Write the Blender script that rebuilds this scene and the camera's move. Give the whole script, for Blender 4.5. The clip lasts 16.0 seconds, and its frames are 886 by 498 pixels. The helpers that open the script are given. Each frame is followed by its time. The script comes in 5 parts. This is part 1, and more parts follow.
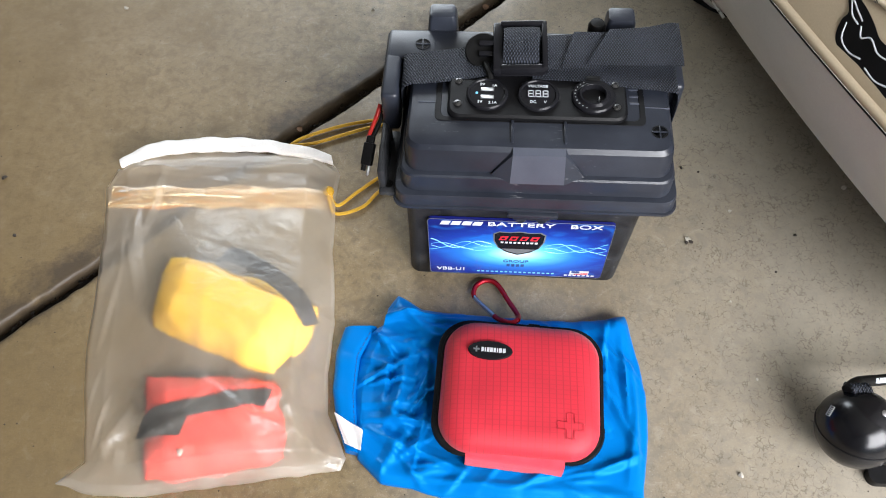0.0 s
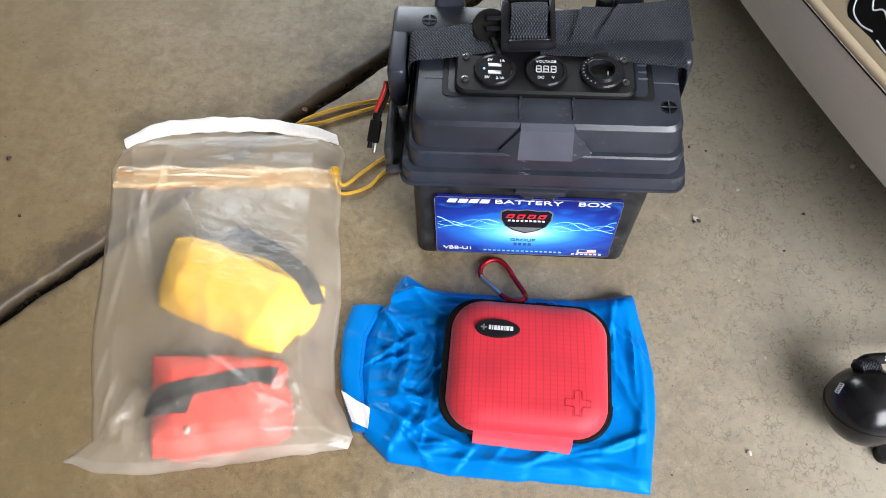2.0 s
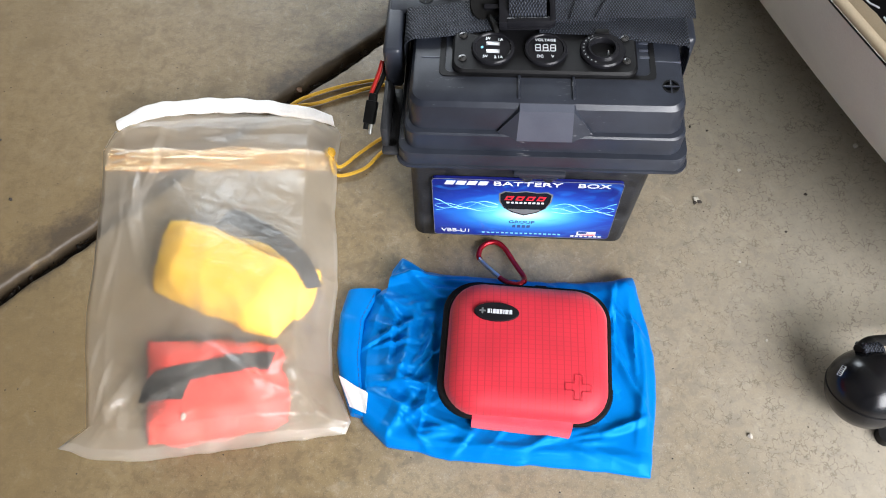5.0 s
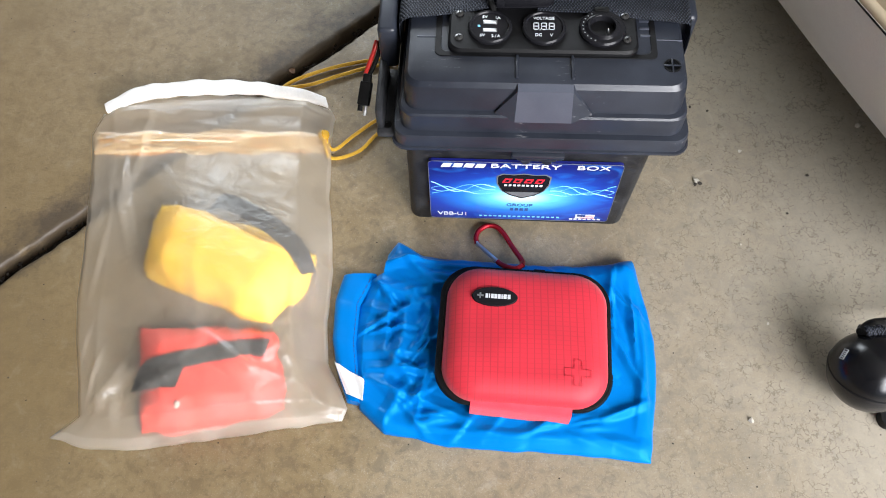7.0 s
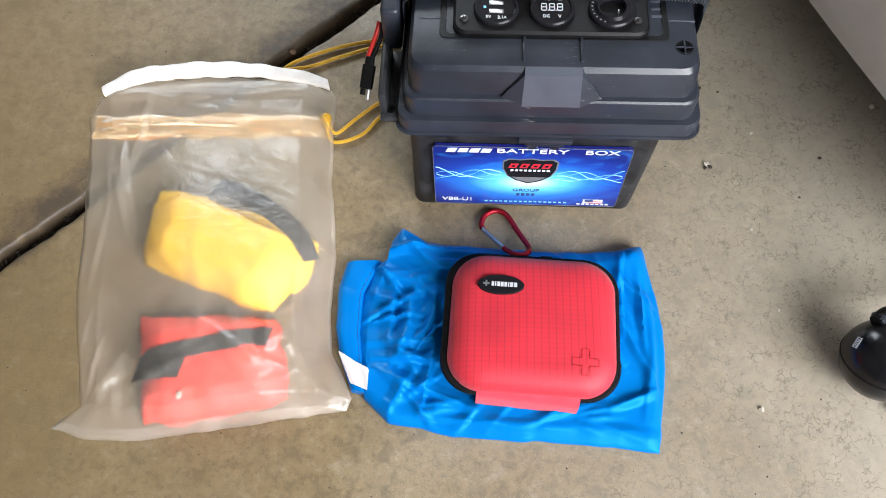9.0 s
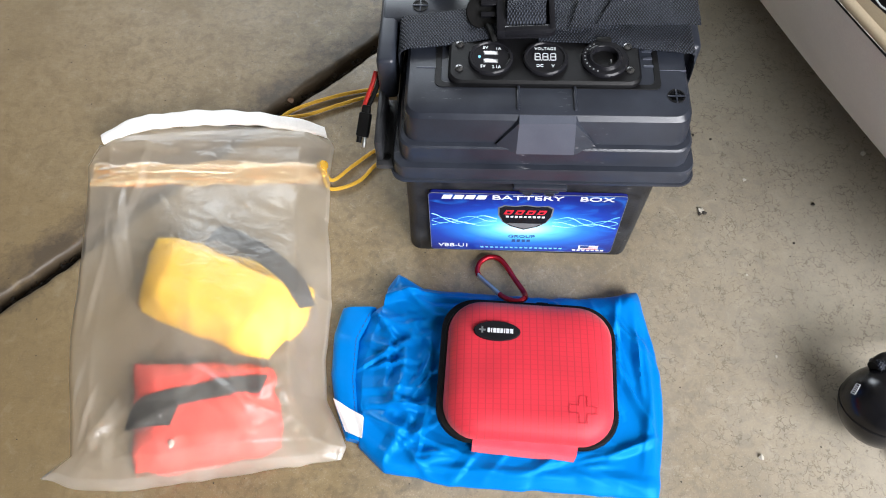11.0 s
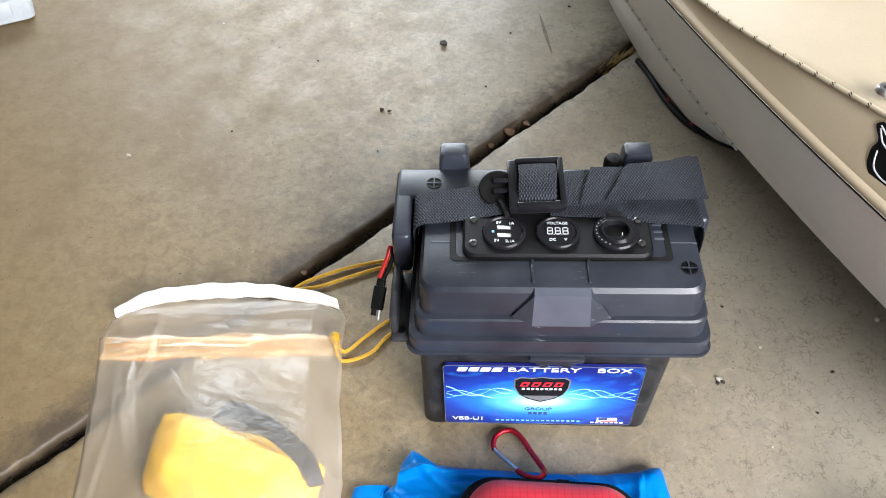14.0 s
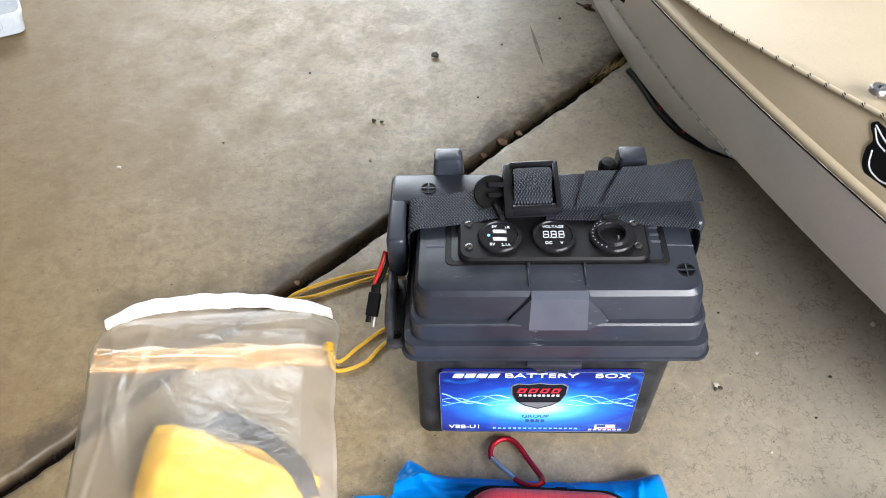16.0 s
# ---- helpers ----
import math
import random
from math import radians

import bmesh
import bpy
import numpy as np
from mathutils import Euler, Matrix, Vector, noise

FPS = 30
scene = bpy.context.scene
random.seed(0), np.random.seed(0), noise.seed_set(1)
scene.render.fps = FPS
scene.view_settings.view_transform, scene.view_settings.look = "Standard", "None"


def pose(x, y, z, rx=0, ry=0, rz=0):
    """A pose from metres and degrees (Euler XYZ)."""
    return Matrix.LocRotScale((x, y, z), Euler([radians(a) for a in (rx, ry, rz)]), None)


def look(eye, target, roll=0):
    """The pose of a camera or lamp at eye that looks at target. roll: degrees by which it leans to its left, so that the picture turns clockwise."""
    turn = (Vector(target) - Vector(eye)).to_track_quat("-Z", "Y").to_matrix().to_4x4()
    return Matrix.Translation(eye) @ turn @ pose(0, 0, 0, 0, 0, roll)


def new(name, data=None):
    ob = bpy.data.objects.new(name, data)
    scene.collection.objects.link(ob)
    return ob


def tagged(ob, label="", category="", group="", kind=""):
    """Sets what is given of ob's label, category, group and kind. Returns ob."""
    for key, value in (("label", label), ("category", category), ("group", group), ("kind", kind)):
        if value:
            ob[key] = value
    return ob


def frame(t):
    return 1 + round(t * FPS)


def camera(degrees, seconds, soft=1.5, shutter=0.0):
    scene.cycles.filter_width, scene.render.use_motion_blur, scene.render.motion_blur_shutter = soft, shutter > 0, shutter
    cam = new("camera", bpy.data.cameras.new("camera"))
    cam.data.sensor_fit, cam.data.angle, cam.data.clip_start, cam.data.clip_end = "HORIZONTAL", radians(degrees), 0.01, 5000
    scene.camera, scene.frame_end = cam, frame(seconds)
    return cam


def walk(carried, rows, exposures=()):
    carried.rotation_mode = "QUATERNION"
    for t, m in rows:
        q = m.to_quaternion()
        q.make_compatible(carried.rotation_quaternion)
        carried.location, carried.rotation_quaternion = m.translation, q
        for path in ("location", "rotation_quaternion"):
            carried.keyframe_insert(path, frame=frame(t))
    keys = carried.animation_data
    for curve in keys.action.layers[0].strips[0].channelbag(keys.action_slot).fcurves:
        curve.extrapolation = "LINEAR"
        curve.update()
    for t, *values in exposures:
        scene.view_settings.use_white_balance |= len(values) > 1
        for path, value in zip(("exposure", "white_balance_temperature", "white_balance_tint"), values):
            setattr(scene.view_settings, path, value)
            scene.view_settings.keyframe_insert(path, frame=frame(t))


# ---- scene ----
cam = camera(58.7, 16.0, soft=1.0)
PATH = [
    (0, (0.054, -0.435, 0.761), (-0.002, 0.607, -0.945), 0.1),
    (0.5, (0.051, -0.433, 0.759), (-0.01, 0.616, -0.943), -0.1),
    (1, (0.043, -0.433, 0.756), (-0.018, 0.598, -0.957), -0.2),
    (1.5, (0.047, -0.434, 0.756), (-0.01, 0.571, -0.972), -0.2),
    (2, (0.05, -0.443, 0.752), (-0.011, 0.576, -0.968), -0.3),
    (2.5, (0.048, -0.441, 0.751), (-0.013, 0.553, -0.983), -0.3),
    (3, (0.044, -0.433, 0.749), (-0.014, 0.562, -0.985), 0.0),
    (3.5, (0.042, -0.433, 0.746), (-0.014, 0.566, -0.985), 0.1),
    (4, (0.044, -0.435, 0.747), (-0.012, 0.557, -0.988), -0.0),
    (6.5, (0.052, -0.433, 0.736), (0.01, 0.521, -1.021), -0.2),
    (7, (0.047, -0.427, 0.733), (0.009, 0.509, -1.034), 0.1),
    (7.5, (0.052, -0.412, 0.726), (0.013, 0.478, -1.065), -0.2),
    (8, (0.048, -0.408, 0.725), (0.007, 0.474, -1.07), -0.4),
    (10.5, (0.043, -0.418, 0.723), (-0.001, 0.482, -1.062), -0.4),
    (11, (0.046, -0.411, 0.725), (0.005, 0.574, -1.015), -0.2),
    (11.5, (0.049, -0.403, 0.734), (-0.002, 0.811, -0.855), -0.3),
    (12, (0.052, -0.405, 0.738), (-0.011, 0.918, -0.761), -0.7),
    (12.5, (0.045, -0.41, 0.736), (-0.015, 0.92, -0.757), -0.6),
    (13, (0.04, -0.408, 0.734), (-0.022, 0.92, -0.76), -0.8),
    (13.5, (0.034, -0.406, 0.73), (-0.028, 0.918, -0.768), -0.8),
    (14, (0.035, -0.401, 0.727), (-0.024, 0.917, -0.777), -0.9),
    (14.5, (0.035, -0.394, 0.715), (-0.023, 0.925, -0.787), -1.2),
    (15, (0.026, -0.401, 0.719), (-0.022, 0.961, -0.745), -0.7),
    (15.5, (0.024, -0.404, 0.716), (-0.02, 0.957, -0.749), -0.6),
    (16, (0.031, -0.407, 0.714), (-0.005, 0.948, -0.756), -0.6),
]
walk(cam, [(t, look(eye, target, roll)) for t, eye, target, roll in PATH],
     exposures=((0, -0.13), (4, -0.08), (8, -0.05), (10.5, -0.08), (11.3, 0.0), (12.3, 0.22), (16, 0.29)))

# ---- world, daylight, exposure ----
world = bpy.data.worlds.new("sky")
scene.world = world
world.use_nodes = True
wn = world.node_tree
sky = wn.nodes.new("ShaderNodeTexSky")
sky.sky_type, sky.sun_disc = "NISHITA", False
sky.sun_elevation, sky.sun_rotation = radians(65), radians(340)
wn.links.new(sky.outputs[0], wn.nodes["Background"].inputs[0])
wn.nodes["Background"].inputs[1].default_value = 0.1

# the garage's wide door stands open behind the camera; a window lights the far end
GARAGE = pose(0, 0, 0, 0, 0, 25)


def opening_light(name, m, width, height, energy, colour):
    lamp = new(name, bpy.data.lights.new(name, "AREA"))
    lamp.data.shape, lamp.data.size, lamp.data.size_y = "RECTANGLE", width, height
    lamp.data.energy, lamp.data.color = energy, colour
    lamp.matrix_world = GARAGE @ m
    return lamp


opening_light("door_daylight", pose(0.68, -1.92, 1.30, 90, 0, 0), 1.85, 1.5, 214, (0.965, 0.968, 1.0))
opening_light("window_daylight", pose(1.05, 2.92, 1.45, -90, 0, 0), 2.7, 1.1, 150, (0.87, 0.94, 1.0))
sun = new("sun", bpy.data.lights.new("sun", "SUN"))
sun.data.energy, sun.data.angle, sun.data.color = 2.0, radians(1), (1, 0.95, 0.88)
sun.matrix_world = pose(0, 0, 10, 25, 0, 160)


# ---- materials ----
def shader(name):
    m = bpy.data.materials.new(name)
    m.use_nodes = True
    return m, m.node_tree.nodes, m.node_tree.links, m.node_tree.nodes["Principled BSDF"]


def noise_node(nodes, links, coord, scale, detail=4, rough=0.55, warp=0.0):
    n = nodes.new("ShaderNodeTexNoise")
    n.inputs["Scale"].default_value, n.inputs["Detail"].default_value = scale, detail
    n.inputs["Roughness"].default_value, n.inputs["Distortion"].default_value = rough, warp
    links.new(coord, n.inputs["Vector"])
    return n.outputs["Fac"]


def span(nodes, links, value, a, b, c=0.0, d=1.0):
    n = nodes.new("ShaderNodeMapRange")
    n.inputs[1].default_value, n.inputs[2].default_value = a, b
    n.inputs[3].default_value, n.inputs[4].default_value = c, d
    links.new(value, n.inputs[0])
    return n.outputs[0]


def blend(nodes, links, fac, a, b, how="MIX"):
    n = nodes.new("ShaderNodeMix")
    n.data_type, n.blend_type = "RGBA", how
    for value, slot in ((fac, 0), (a, 6), (b, 7)):
        if hasattr(value, "is_linked"):
            links.new(value, n.inputs[slot])
        else:
            n.inputs[slot].default_value = (*value, 1) if isinstance(value, tuple) else value
    return n.outputs[2]


def relief(nodes, links, bsdf, height, strength, distance):
    n = nodes.new("ShaderNodeBump")
    n.inputs["Strength"].default_value, n.inputs["Distance"].default_value = strength, distance
    links.new(height, n.inputs["Height"])
    if bsdf.inputs["Normal"].is_linked:
        links.new(bsdf.inputs["Normal"].links[0].from_socket, n.inputs["Normal"])
    links.new(n.outputs[0], bsdf.inputs["Normal"])


def coords(nodes, which="Object"):
    return nodes.new("ShaderNodeTexCoord").outputs[which]


def worn(name, base, other, rough=0.5, spread=0.12, metal=0.0, fine=400, broad=14, bump=0.15, depth=0.0006, sheen=0.0, spec=0.5, scuff=None):
    """A surface of two near colours, mottled broadly and grained finely."""
    m, nodes, links, bsdf = shader(name)
    at = coords(nodes)
    wide = noise_node(nodes, links, at, broad, 5, 0.6)
    tight = noise_node(nodes, links, at, fine, 3, 0.6)
    tone = blend(nodes, links, span(nodes, links, wide, 0.35, 0.68), base, other)
    tone = blend(nodes, links, span(nodes, links, tight, 0.3, 0.75, 0.0, 0.22), tone, tuple(c * 0.55 for c in base))
    if scuff:
        mp = nodes.new("ShaderNodeMapping")
        mp.inputs["Rotation"].default_value, mp.inputs["Scale"].default_value = (0.3, 0.5, 0.7), (1, 9, 3)
        links.new(at, mp.inputs["Vector"])
        hit = nodes.new("ShaderNodeMath")
        hit.operation = "MULTIPLY"
        links.new(span(nodes, links, noise_node(nodes, links, mp.outputs[0], 60, 4, 0.7), 0.60, 0.68), hit.inputs[0])
        links.new(span(nodes, links, noise_node(nodes, links, at, 26, 3, 0.6), 0.56, 0.66), hit.inputs[1])
        tone = blend(nodes, links, hit.outputs[0], tone, scuff)
    links.new(tone, bsdf.inputs["Base Color"])
    links.new(span(nodes, links, wide, 0.3, 0.7, rough - spread / 2, rough + spread / 2), bsdf.inputs["Roughness"])
    bsdf.inputs["Metallic"].default_value = metal
    bsdf.inputs["Specular IOR Level"].default_value = spec
    if sheen:
        bsdf.inputs["Sheen Weight"].default_value = sheen
    relief(nodes, links, bsdf, tight, bump, depth)
    return m


def concrete():
    m, nodes, links, bsdf = shader("garage_concrete")
    at = coords(nodes)
    broad = noise_node(nodes, links, at, 3.2, 6, 0.62, 0.4)
    mid = noise_node(nodes, links, at, 17, 6, 0.65, 0.3)
    fine = noise_node(nodes, links, at, 120, 8, 0.78)
    grit = noise_node(nodes, links, at, 700, 2, 0.6)
    tone = blend(nodes, links, span(nodes, links, broad, 0.34, 0.66), (0.182, 0.133, 0.067), (0.262, 0.200, 0.114))
    tone = blend(nodes, links, span(nodes, links, mid, 0.5, 0.70, 0, 0.7), tone, (0.138, 0.104, 0.058))
    tone = blend(nodes, links, span(nodes, links, mid, 0.22, 0.42, 0.35, 0), tone, (0.35, 0.292, 0.192))
    tone = blend(nodes, links, span(nodes, links, fine, 0.50, 0.62, 0, 0.66), tone, (0.092, 0.072, 0.046))
    tone = blend(nodes, links, span(nodes, links, grit, 0.58, 0.76, 0, 0.45), tone, (0.5, 0.46, 0.4))
    blotch = noise_node(nodes, links, at, 55, 6, 0.7, 0.6)
    tone = blend(nodes, links, span(nodes, links, blotch, 0.51, 0.62, 0, 0.72), tone, (0.118, 0.090, 0.054))
    tone = blend(nodes, links, span(nodes, links, blotch, 0.30, 0.44, 0.45, 0), tone, (0.39, 0.345, 0.265))
    # brown left, grey right: real tones, pushed further to stand in for light falloff
    place = nodes.new("ShaderNodeVectorMath")
    place.operation = "DOT_PRODUCT"
    links.new(at, place.inputs[0])
    place.inputs[1].default_value = (0.95, 0.12, 0)
    tone_and_light = nodes.new("ShaderNodeMath")
    tone_and_light.operation = "MULTIPLY_ADD"
    links.new(broad, tone_and_light.inputs[0])
    tone_and_light.inputs[1].default_value = 0.7
    links.new(place.outputs["Value"], tone_and_light.inputs[2])
    tone = blend(nodes, links, span(nodes, links, tone_and_light.outputs[0], 0.24, 0.78, 0, 0.7), tone, (0.310, 0.286, 0.241))
    tone = blend(nodes, links, span(nodes, links, tone_and_light.outputs[0], 0.42, -0.05, 0, 0.72), tone, (0.146, 0.100, 0.044))
    # crazing: hair cracks in patches
    shift = nodes.new("ShaderNodeVectorMath")
    shift.operation = "MULTIPLY_ADD"
    wob = nodes.new("ShaderNodeTexNoise")
    wob.inputs["Scale"].default_value, wob.inputs["Detail"].default_value = 130, 4
    links.new(at, wob.inputs["Vector"])
    links.new(wob.outputs["Color"], shift.inputs[0])
    shift.inputs[1].default_value = (0.016, 0.016, 0.016)
    links.new(at, shift.inputs[2])
    cell = nodes.new("ShaderNodeTexVoronoi")
    cell.feature = "DISTANCE_TO_EDGE"
    cell.inputs["Scale"].default_value = 105
    links.new(shift.outputs[0], cell.inputs["Vector"])
    line = span(nodes, links, cell.outputs["Distance"], 0.01, 0.07, 1, 0)
    patch = span(nodes, links, noise_node(nodes, links, at, 38, 7, 0.85, 0.4), 0.47, 0.56)
    gate = nodes.new("ShaderNodeMath")
    gate.operation = "MULTIPLY"
    links.new(patch, gate.inputs[0])
    links.new(span(nodes, links, tone_and_light.outputs[0], 0.3, 0.65, 0.1, 1), gate.inputs[1])
    patch = gate.outputs[0]
    both = nodes.new("ShaderNodeMath")
    both.operation = "MULTIPLY"
    links.new(line, both.inputs[0])
    links.new(patch, both.inputs[1])
    soft = nodes.new("ShaderNodeMath")
    soft.operation = "MULTIPLY"
    links.new(both.outputs[0], soft.inputs[0])
    soft.inputs[1].default_value = 0.7
    tone = blend(nodes, links, soft.outputs[0], tone, (0.10, 0.082, 0.06))
    # dirt creeping out of the joint, uneven along its run
    cross = nodes.new("ShaderNodeVectorMath")
    cross.operation = "DOT_PRODUCT"
    links.new(at, cross.inputs[0])
    cross.inputs[1].default_value = (-0.724, 0.690, 0)
    off = nodes.new("ShaderNodeMath")
    off.operation = "SUBTRACT"
    links.new(cross.outputs["Value"], off.inputs[0])
    off.inputs[1].default_value = 0.2466
    # the stain reaches further over the upper slab than over the lower
    upper_side, lower_side, away = (nodes.new("ShaderNodeMath") for k in range(3))
    upper_side.operation = lower_side.operation = "MULTIPLY"
    away.operation = "MAXIMUM"
    upper_side.inputs[1].default_value, lower_side.inputs[1].default_value = 0.62, -2.0
    links.new(off.outputs[0], upper_side.inputs[0])
    links.new(off.outputs[0], lower_side.inputs[0])
    links.new(upper_side.outputs[0], away.inputs[0])
    links.new(lower_side.outputs[0], away.inputs[1])
    spread = nodes.new("ShaderNodeMath")
    spread.operation = "MULTIPLY_ADD"
    links.new(noise_node(nodes, links, at, 30, 5, 0.7), spread.inputs[0])
    spread.inputs[1].default_value = -0.07
    links.new(away.outputs[0], spread.inputs[2])
    tone = blend(nodes, links, span(nodes, links, spread.outputs[0], -0.026, 0.0, 0.92, 0), tone, (0.05, 0.036, 0.023))
    links.new(tone, bsdf.inputs["Base Color"])
    links.new(span(nodes, links, mid, 0.3, 0.7, 0.40, 0.62), bsdf.inputs["Roughness"])
    bsdf.inputs["Specular IOR Level"].default_value = 0.4
    relief(nodes, links, bsdf, fine, 0.55, 0.0009)
    relief(nodes, links, bsdf, both.outputs[0], -0.4, 0.0006)
    return m


def webbing(name, base, along="X"):
    """Woven strap: fine ribs both ways, with rib highlights and shaded gaps painted in."""
    m, nodes, links, bsdf = shader(name)
    at = coords(nodes)
    waves = []
    for turn, scale in ((34, 620), (-34, 620)):
        mp = nodes.new("ShaderNodeMapping")
        mp.inputs["Rotation"].default_value = (0, 0, radians(turn))
        links.new(at, mp.inputs["Vector"])
        w = nodes.new("ShaderNodeTexWave")
        w.bands_direction = along
        w.inputs["Scale"].default_value, w.inputs["Distortion"].default_value = scale / 4.4, 0.6
        w.inputs["Detail"].default_value = 1
        links.new(mp.outputs[0], w.inputs["Vector"])
        waves.append(w.outputs["Fac"])
    mul = nodes.new("ShaderNodeMath")
    mul.operation = "MULTIPLY"
    links.new(waves[0], mul.inputs[0])
    links.new(waves[1], mul.inputs[1])
    wide = noise_node(nodes, links, at, 40, 4)
    tone = blend(nodes, links, span(nodes, links, mul.outputs[0], 0.02, 0.55), tuple(c * 0.12 for c in base), tuple(c * 1.9 for c in base))
    tone = blend(nodes, links, span(nodes, links, wide, 0.4, 0.7, 0, 0.4), tone, tuple(c * 1.5 for c in base))
    links.new(tone, bsdf.inputs["Base Color"])
    bsdf.inputs["Roughness"].default_value = 0.62
    bsdf.inputs["Specular IOR Level"].default_value = 0.25
    relief(nodes, links, bsdf, mul.outputs[0], 0.9, 0.0014)
    return m


def spotted_cord(name, base):
    m, nodes, links, bsdf = shader(name)
    at = coords(nodes, "UV")
    ck = nodes.new("ShaderNodeTexWave")
    ck.bands_direction = "X"
    ck.inputs["Scale"].default_value, ck.inputs["Distortion"].default_value = 17, 0.0
    links.new(at, ck.inputs["Vector"])
    c2 = nodes.new("ShaderNodeTexWave")
    c2.bands_direction = "DIAGONAL"
    c2.inputs["Scale"].default_value = 190
    links.new(at, c2.inputs["Vector"])
    spot = nodes.new("ShaderNodeMath")
    spot.operation = "MULTIPLY"
    links.new(span(nodes, links, ck.outputs["Fac"], 0.90, 0.95), spot.inputs[0])
    links.new(span(nodes, links, c2.outputs["Fac"], 0.35, 0.5), spot.inputs[1])
    links.new(blend(nodes, links, spot.outputs[0], base, (0.02, 0.018, 0.015)), bsdf.inputs["Base Color"])
    bsdf.inputs["Roughness"].default_value = 0.75
    relief(nodes, links, bsdf, c2.outputs["Fac"], 0.22, 0.0005)
    return m


def clear_film(name, tint, cloud, blur, haze=0.2, polish=0.2):
    """Frosted soft plastic sheet: clouded, blurring, with wet highlights."""
    m, nodes, links, bsdf = shader(name)
    at = coords(nodes)
    out = nodes["Material Output"]
    bend = nodes.new("ShaderNodeBsdfRefraction")
    bend.inputs["Color"].default_value = (*tint, 1)
    bend.inputs["IOR"].default_value, bend.inputs["Roughness"].default_value = 1.07, blur
    milk = nodes.new("ShaderNodeBsdfDiffuse")
    milk.inputs["Color"].default_value = (*cloud, 1)
    gloss = nodes.new("ShaderNodeBsdfGlossy")
    gloss.inputs["Roughness"].default_value = polish
    wide = noise_node(nodes, links, at, 14, 4, 0.6, 0.5)
    a = nodes.new("ShaderNodeMixShader")
    links.new(span(nodes, links, wide, 0.35, 0.7, haze * 0.6, haze * 1.5), a.inputs[0])
    links.new(bend.outputs[0], a.inputs[1])
    links.new(milk.outputs[0], a.inputs[2])
    fres = nodes.new("ShaderNodeFresnel")
    fres.inputs["IOR"].default_value = 1.48
    b = nodes.new("ShaderNodeMixShader")
    links.new(fres.outputs[0], b.inputs[0])
    links.new(a.outputs[0], b.inputs[1])
    links.new(gloss.outputs[0], b.inputs[2])
    links.new(b.outputs[0], out.inputs["Surface"])
    bump = nodes.new("ShaderNodeBump")
    bump.inputs["Strength"].default_value, bump.inputs["Distance"].default_value = 0.6, 0.004
    links.new(noise_node(nodes, links, at, 45, 3, 0.6, 1.0), bump.inputs["Height"])
    links.new(bump.outputs[0], gloss.inputs["Normal"])
    links.new(bump.outputs[0], fres.inputs["Normal"])
    return m


def ripstop(name, base, dark, pitch_x, pitch_y, rough=0.6):
    m, nodes, links, bsdf = shader(name)
    at = coords(nodes)
    sep = nodes.new("ShaderNodeSeparateXYZ")
    links.new(at, sep.inputs[0])
    lines = []
    for k, pitch in ((0, pitch_x), (1, pitch_y)):
        mod = nodes.new("ShaderNodeMath")
        mod.operation = "PINGPONG"
        links.new(sep.outputs[k], mod.inputs[0])
        mod.inputs[1].default_value = pitch / 2
        lines.append(span(nodes, links, mod.outputs[0], 0.0, 0.0008, 1 if k == 0 else 0.4, 0))
    mx = nodes.new("ShaderNodeMath")
    mx.operation = "MAXIMUM"
    links.new(lines[0], mx.inputs[0])
    links.new(lines[1], mx.inputs[1])
    wide = noise_node(nodes, links, at, 25, 4)
    tight = noise_node(nodes, links, at, 900, 2)
    tone = blend(nodes, links, span(nodes, links, wide, 0.35, 0.7), base, tuple(c * 0.82 for c in base))
    tone = blend(nodes, links, span(nodes, links, mx.outputs[0], 0, 1, 0, 0.6), tone, dark)
    links.new(tone, bsdf.inputs["Base Color"])
    bsdf.inputs["Roughness"].default_value = rough
    bsdf.inputs["Sheen Weight"].default_value = 0.15
    relief(nodes, links, bsdf, tight, 0.3, 0.0004)
    relief(nodes, links, bsdf, mx.outputs[0], -0.5, 0.0006)
    return m


def label_print():
    """Printed blue: bright at the middle, navy at the ends, with drifting streaks."""
    m, nodes, links, bsdf = shader("blue_print")
    at = coords(nodes, "UV")
    sep = nodes.new("ShaderNodeSeparateXYZ")
    links.new(at, sep.inputs[0])
    d = nodes.new("ShaderNodeVectorMath")
    d.operation = "DISTANCE"
    mp = nodes.new("ShaderNodeMapping")
    mp.inputs["Scale"].default_value = (0.75, 0.95, 1)
    links.new(at, mp.inputs["Vector"])
    links.new(mp.outputs[0], d.inputs[0])
    d.inputs[1].default_value = (0.375, 0.40, 0)
    ramp = nodes.new("ShaderNodeValToRGB")
    e = ramp.color_ramp.elements
    e[0].position, e[0].color = 0.0, (0.72, 0.93, 1.0, 1)
    e[1].position, e[1].color = 0.52, (0.008, 0.012, 0.13, 1)
    for p, c in ((0.13, (0.12, 0.55, 0.95, 1)), (0.24, (0.02, 0.17, 0.62, 1)), (0.36, (0.012, 0.04, 0.30, 1))):
        k = e.new(p)
        k.color = c
    links.new(d.outputs["Value"], ramp.inputs[0])
    wave = noise_node(nodes, links, mp.outputs[0], 5, 3, 0.5, 2.0)
    tone = blend(nodes, links, span(nodes, links, wave, 0.5, 0.75, 0, 0.4), ramp.outputs[0], (0.02, 0.22, 0.75))
    links.new(tone, bsdf.inputs["Base Color"])
    bsdf.inputs["Roughness"].default_value = 0.28
    return m


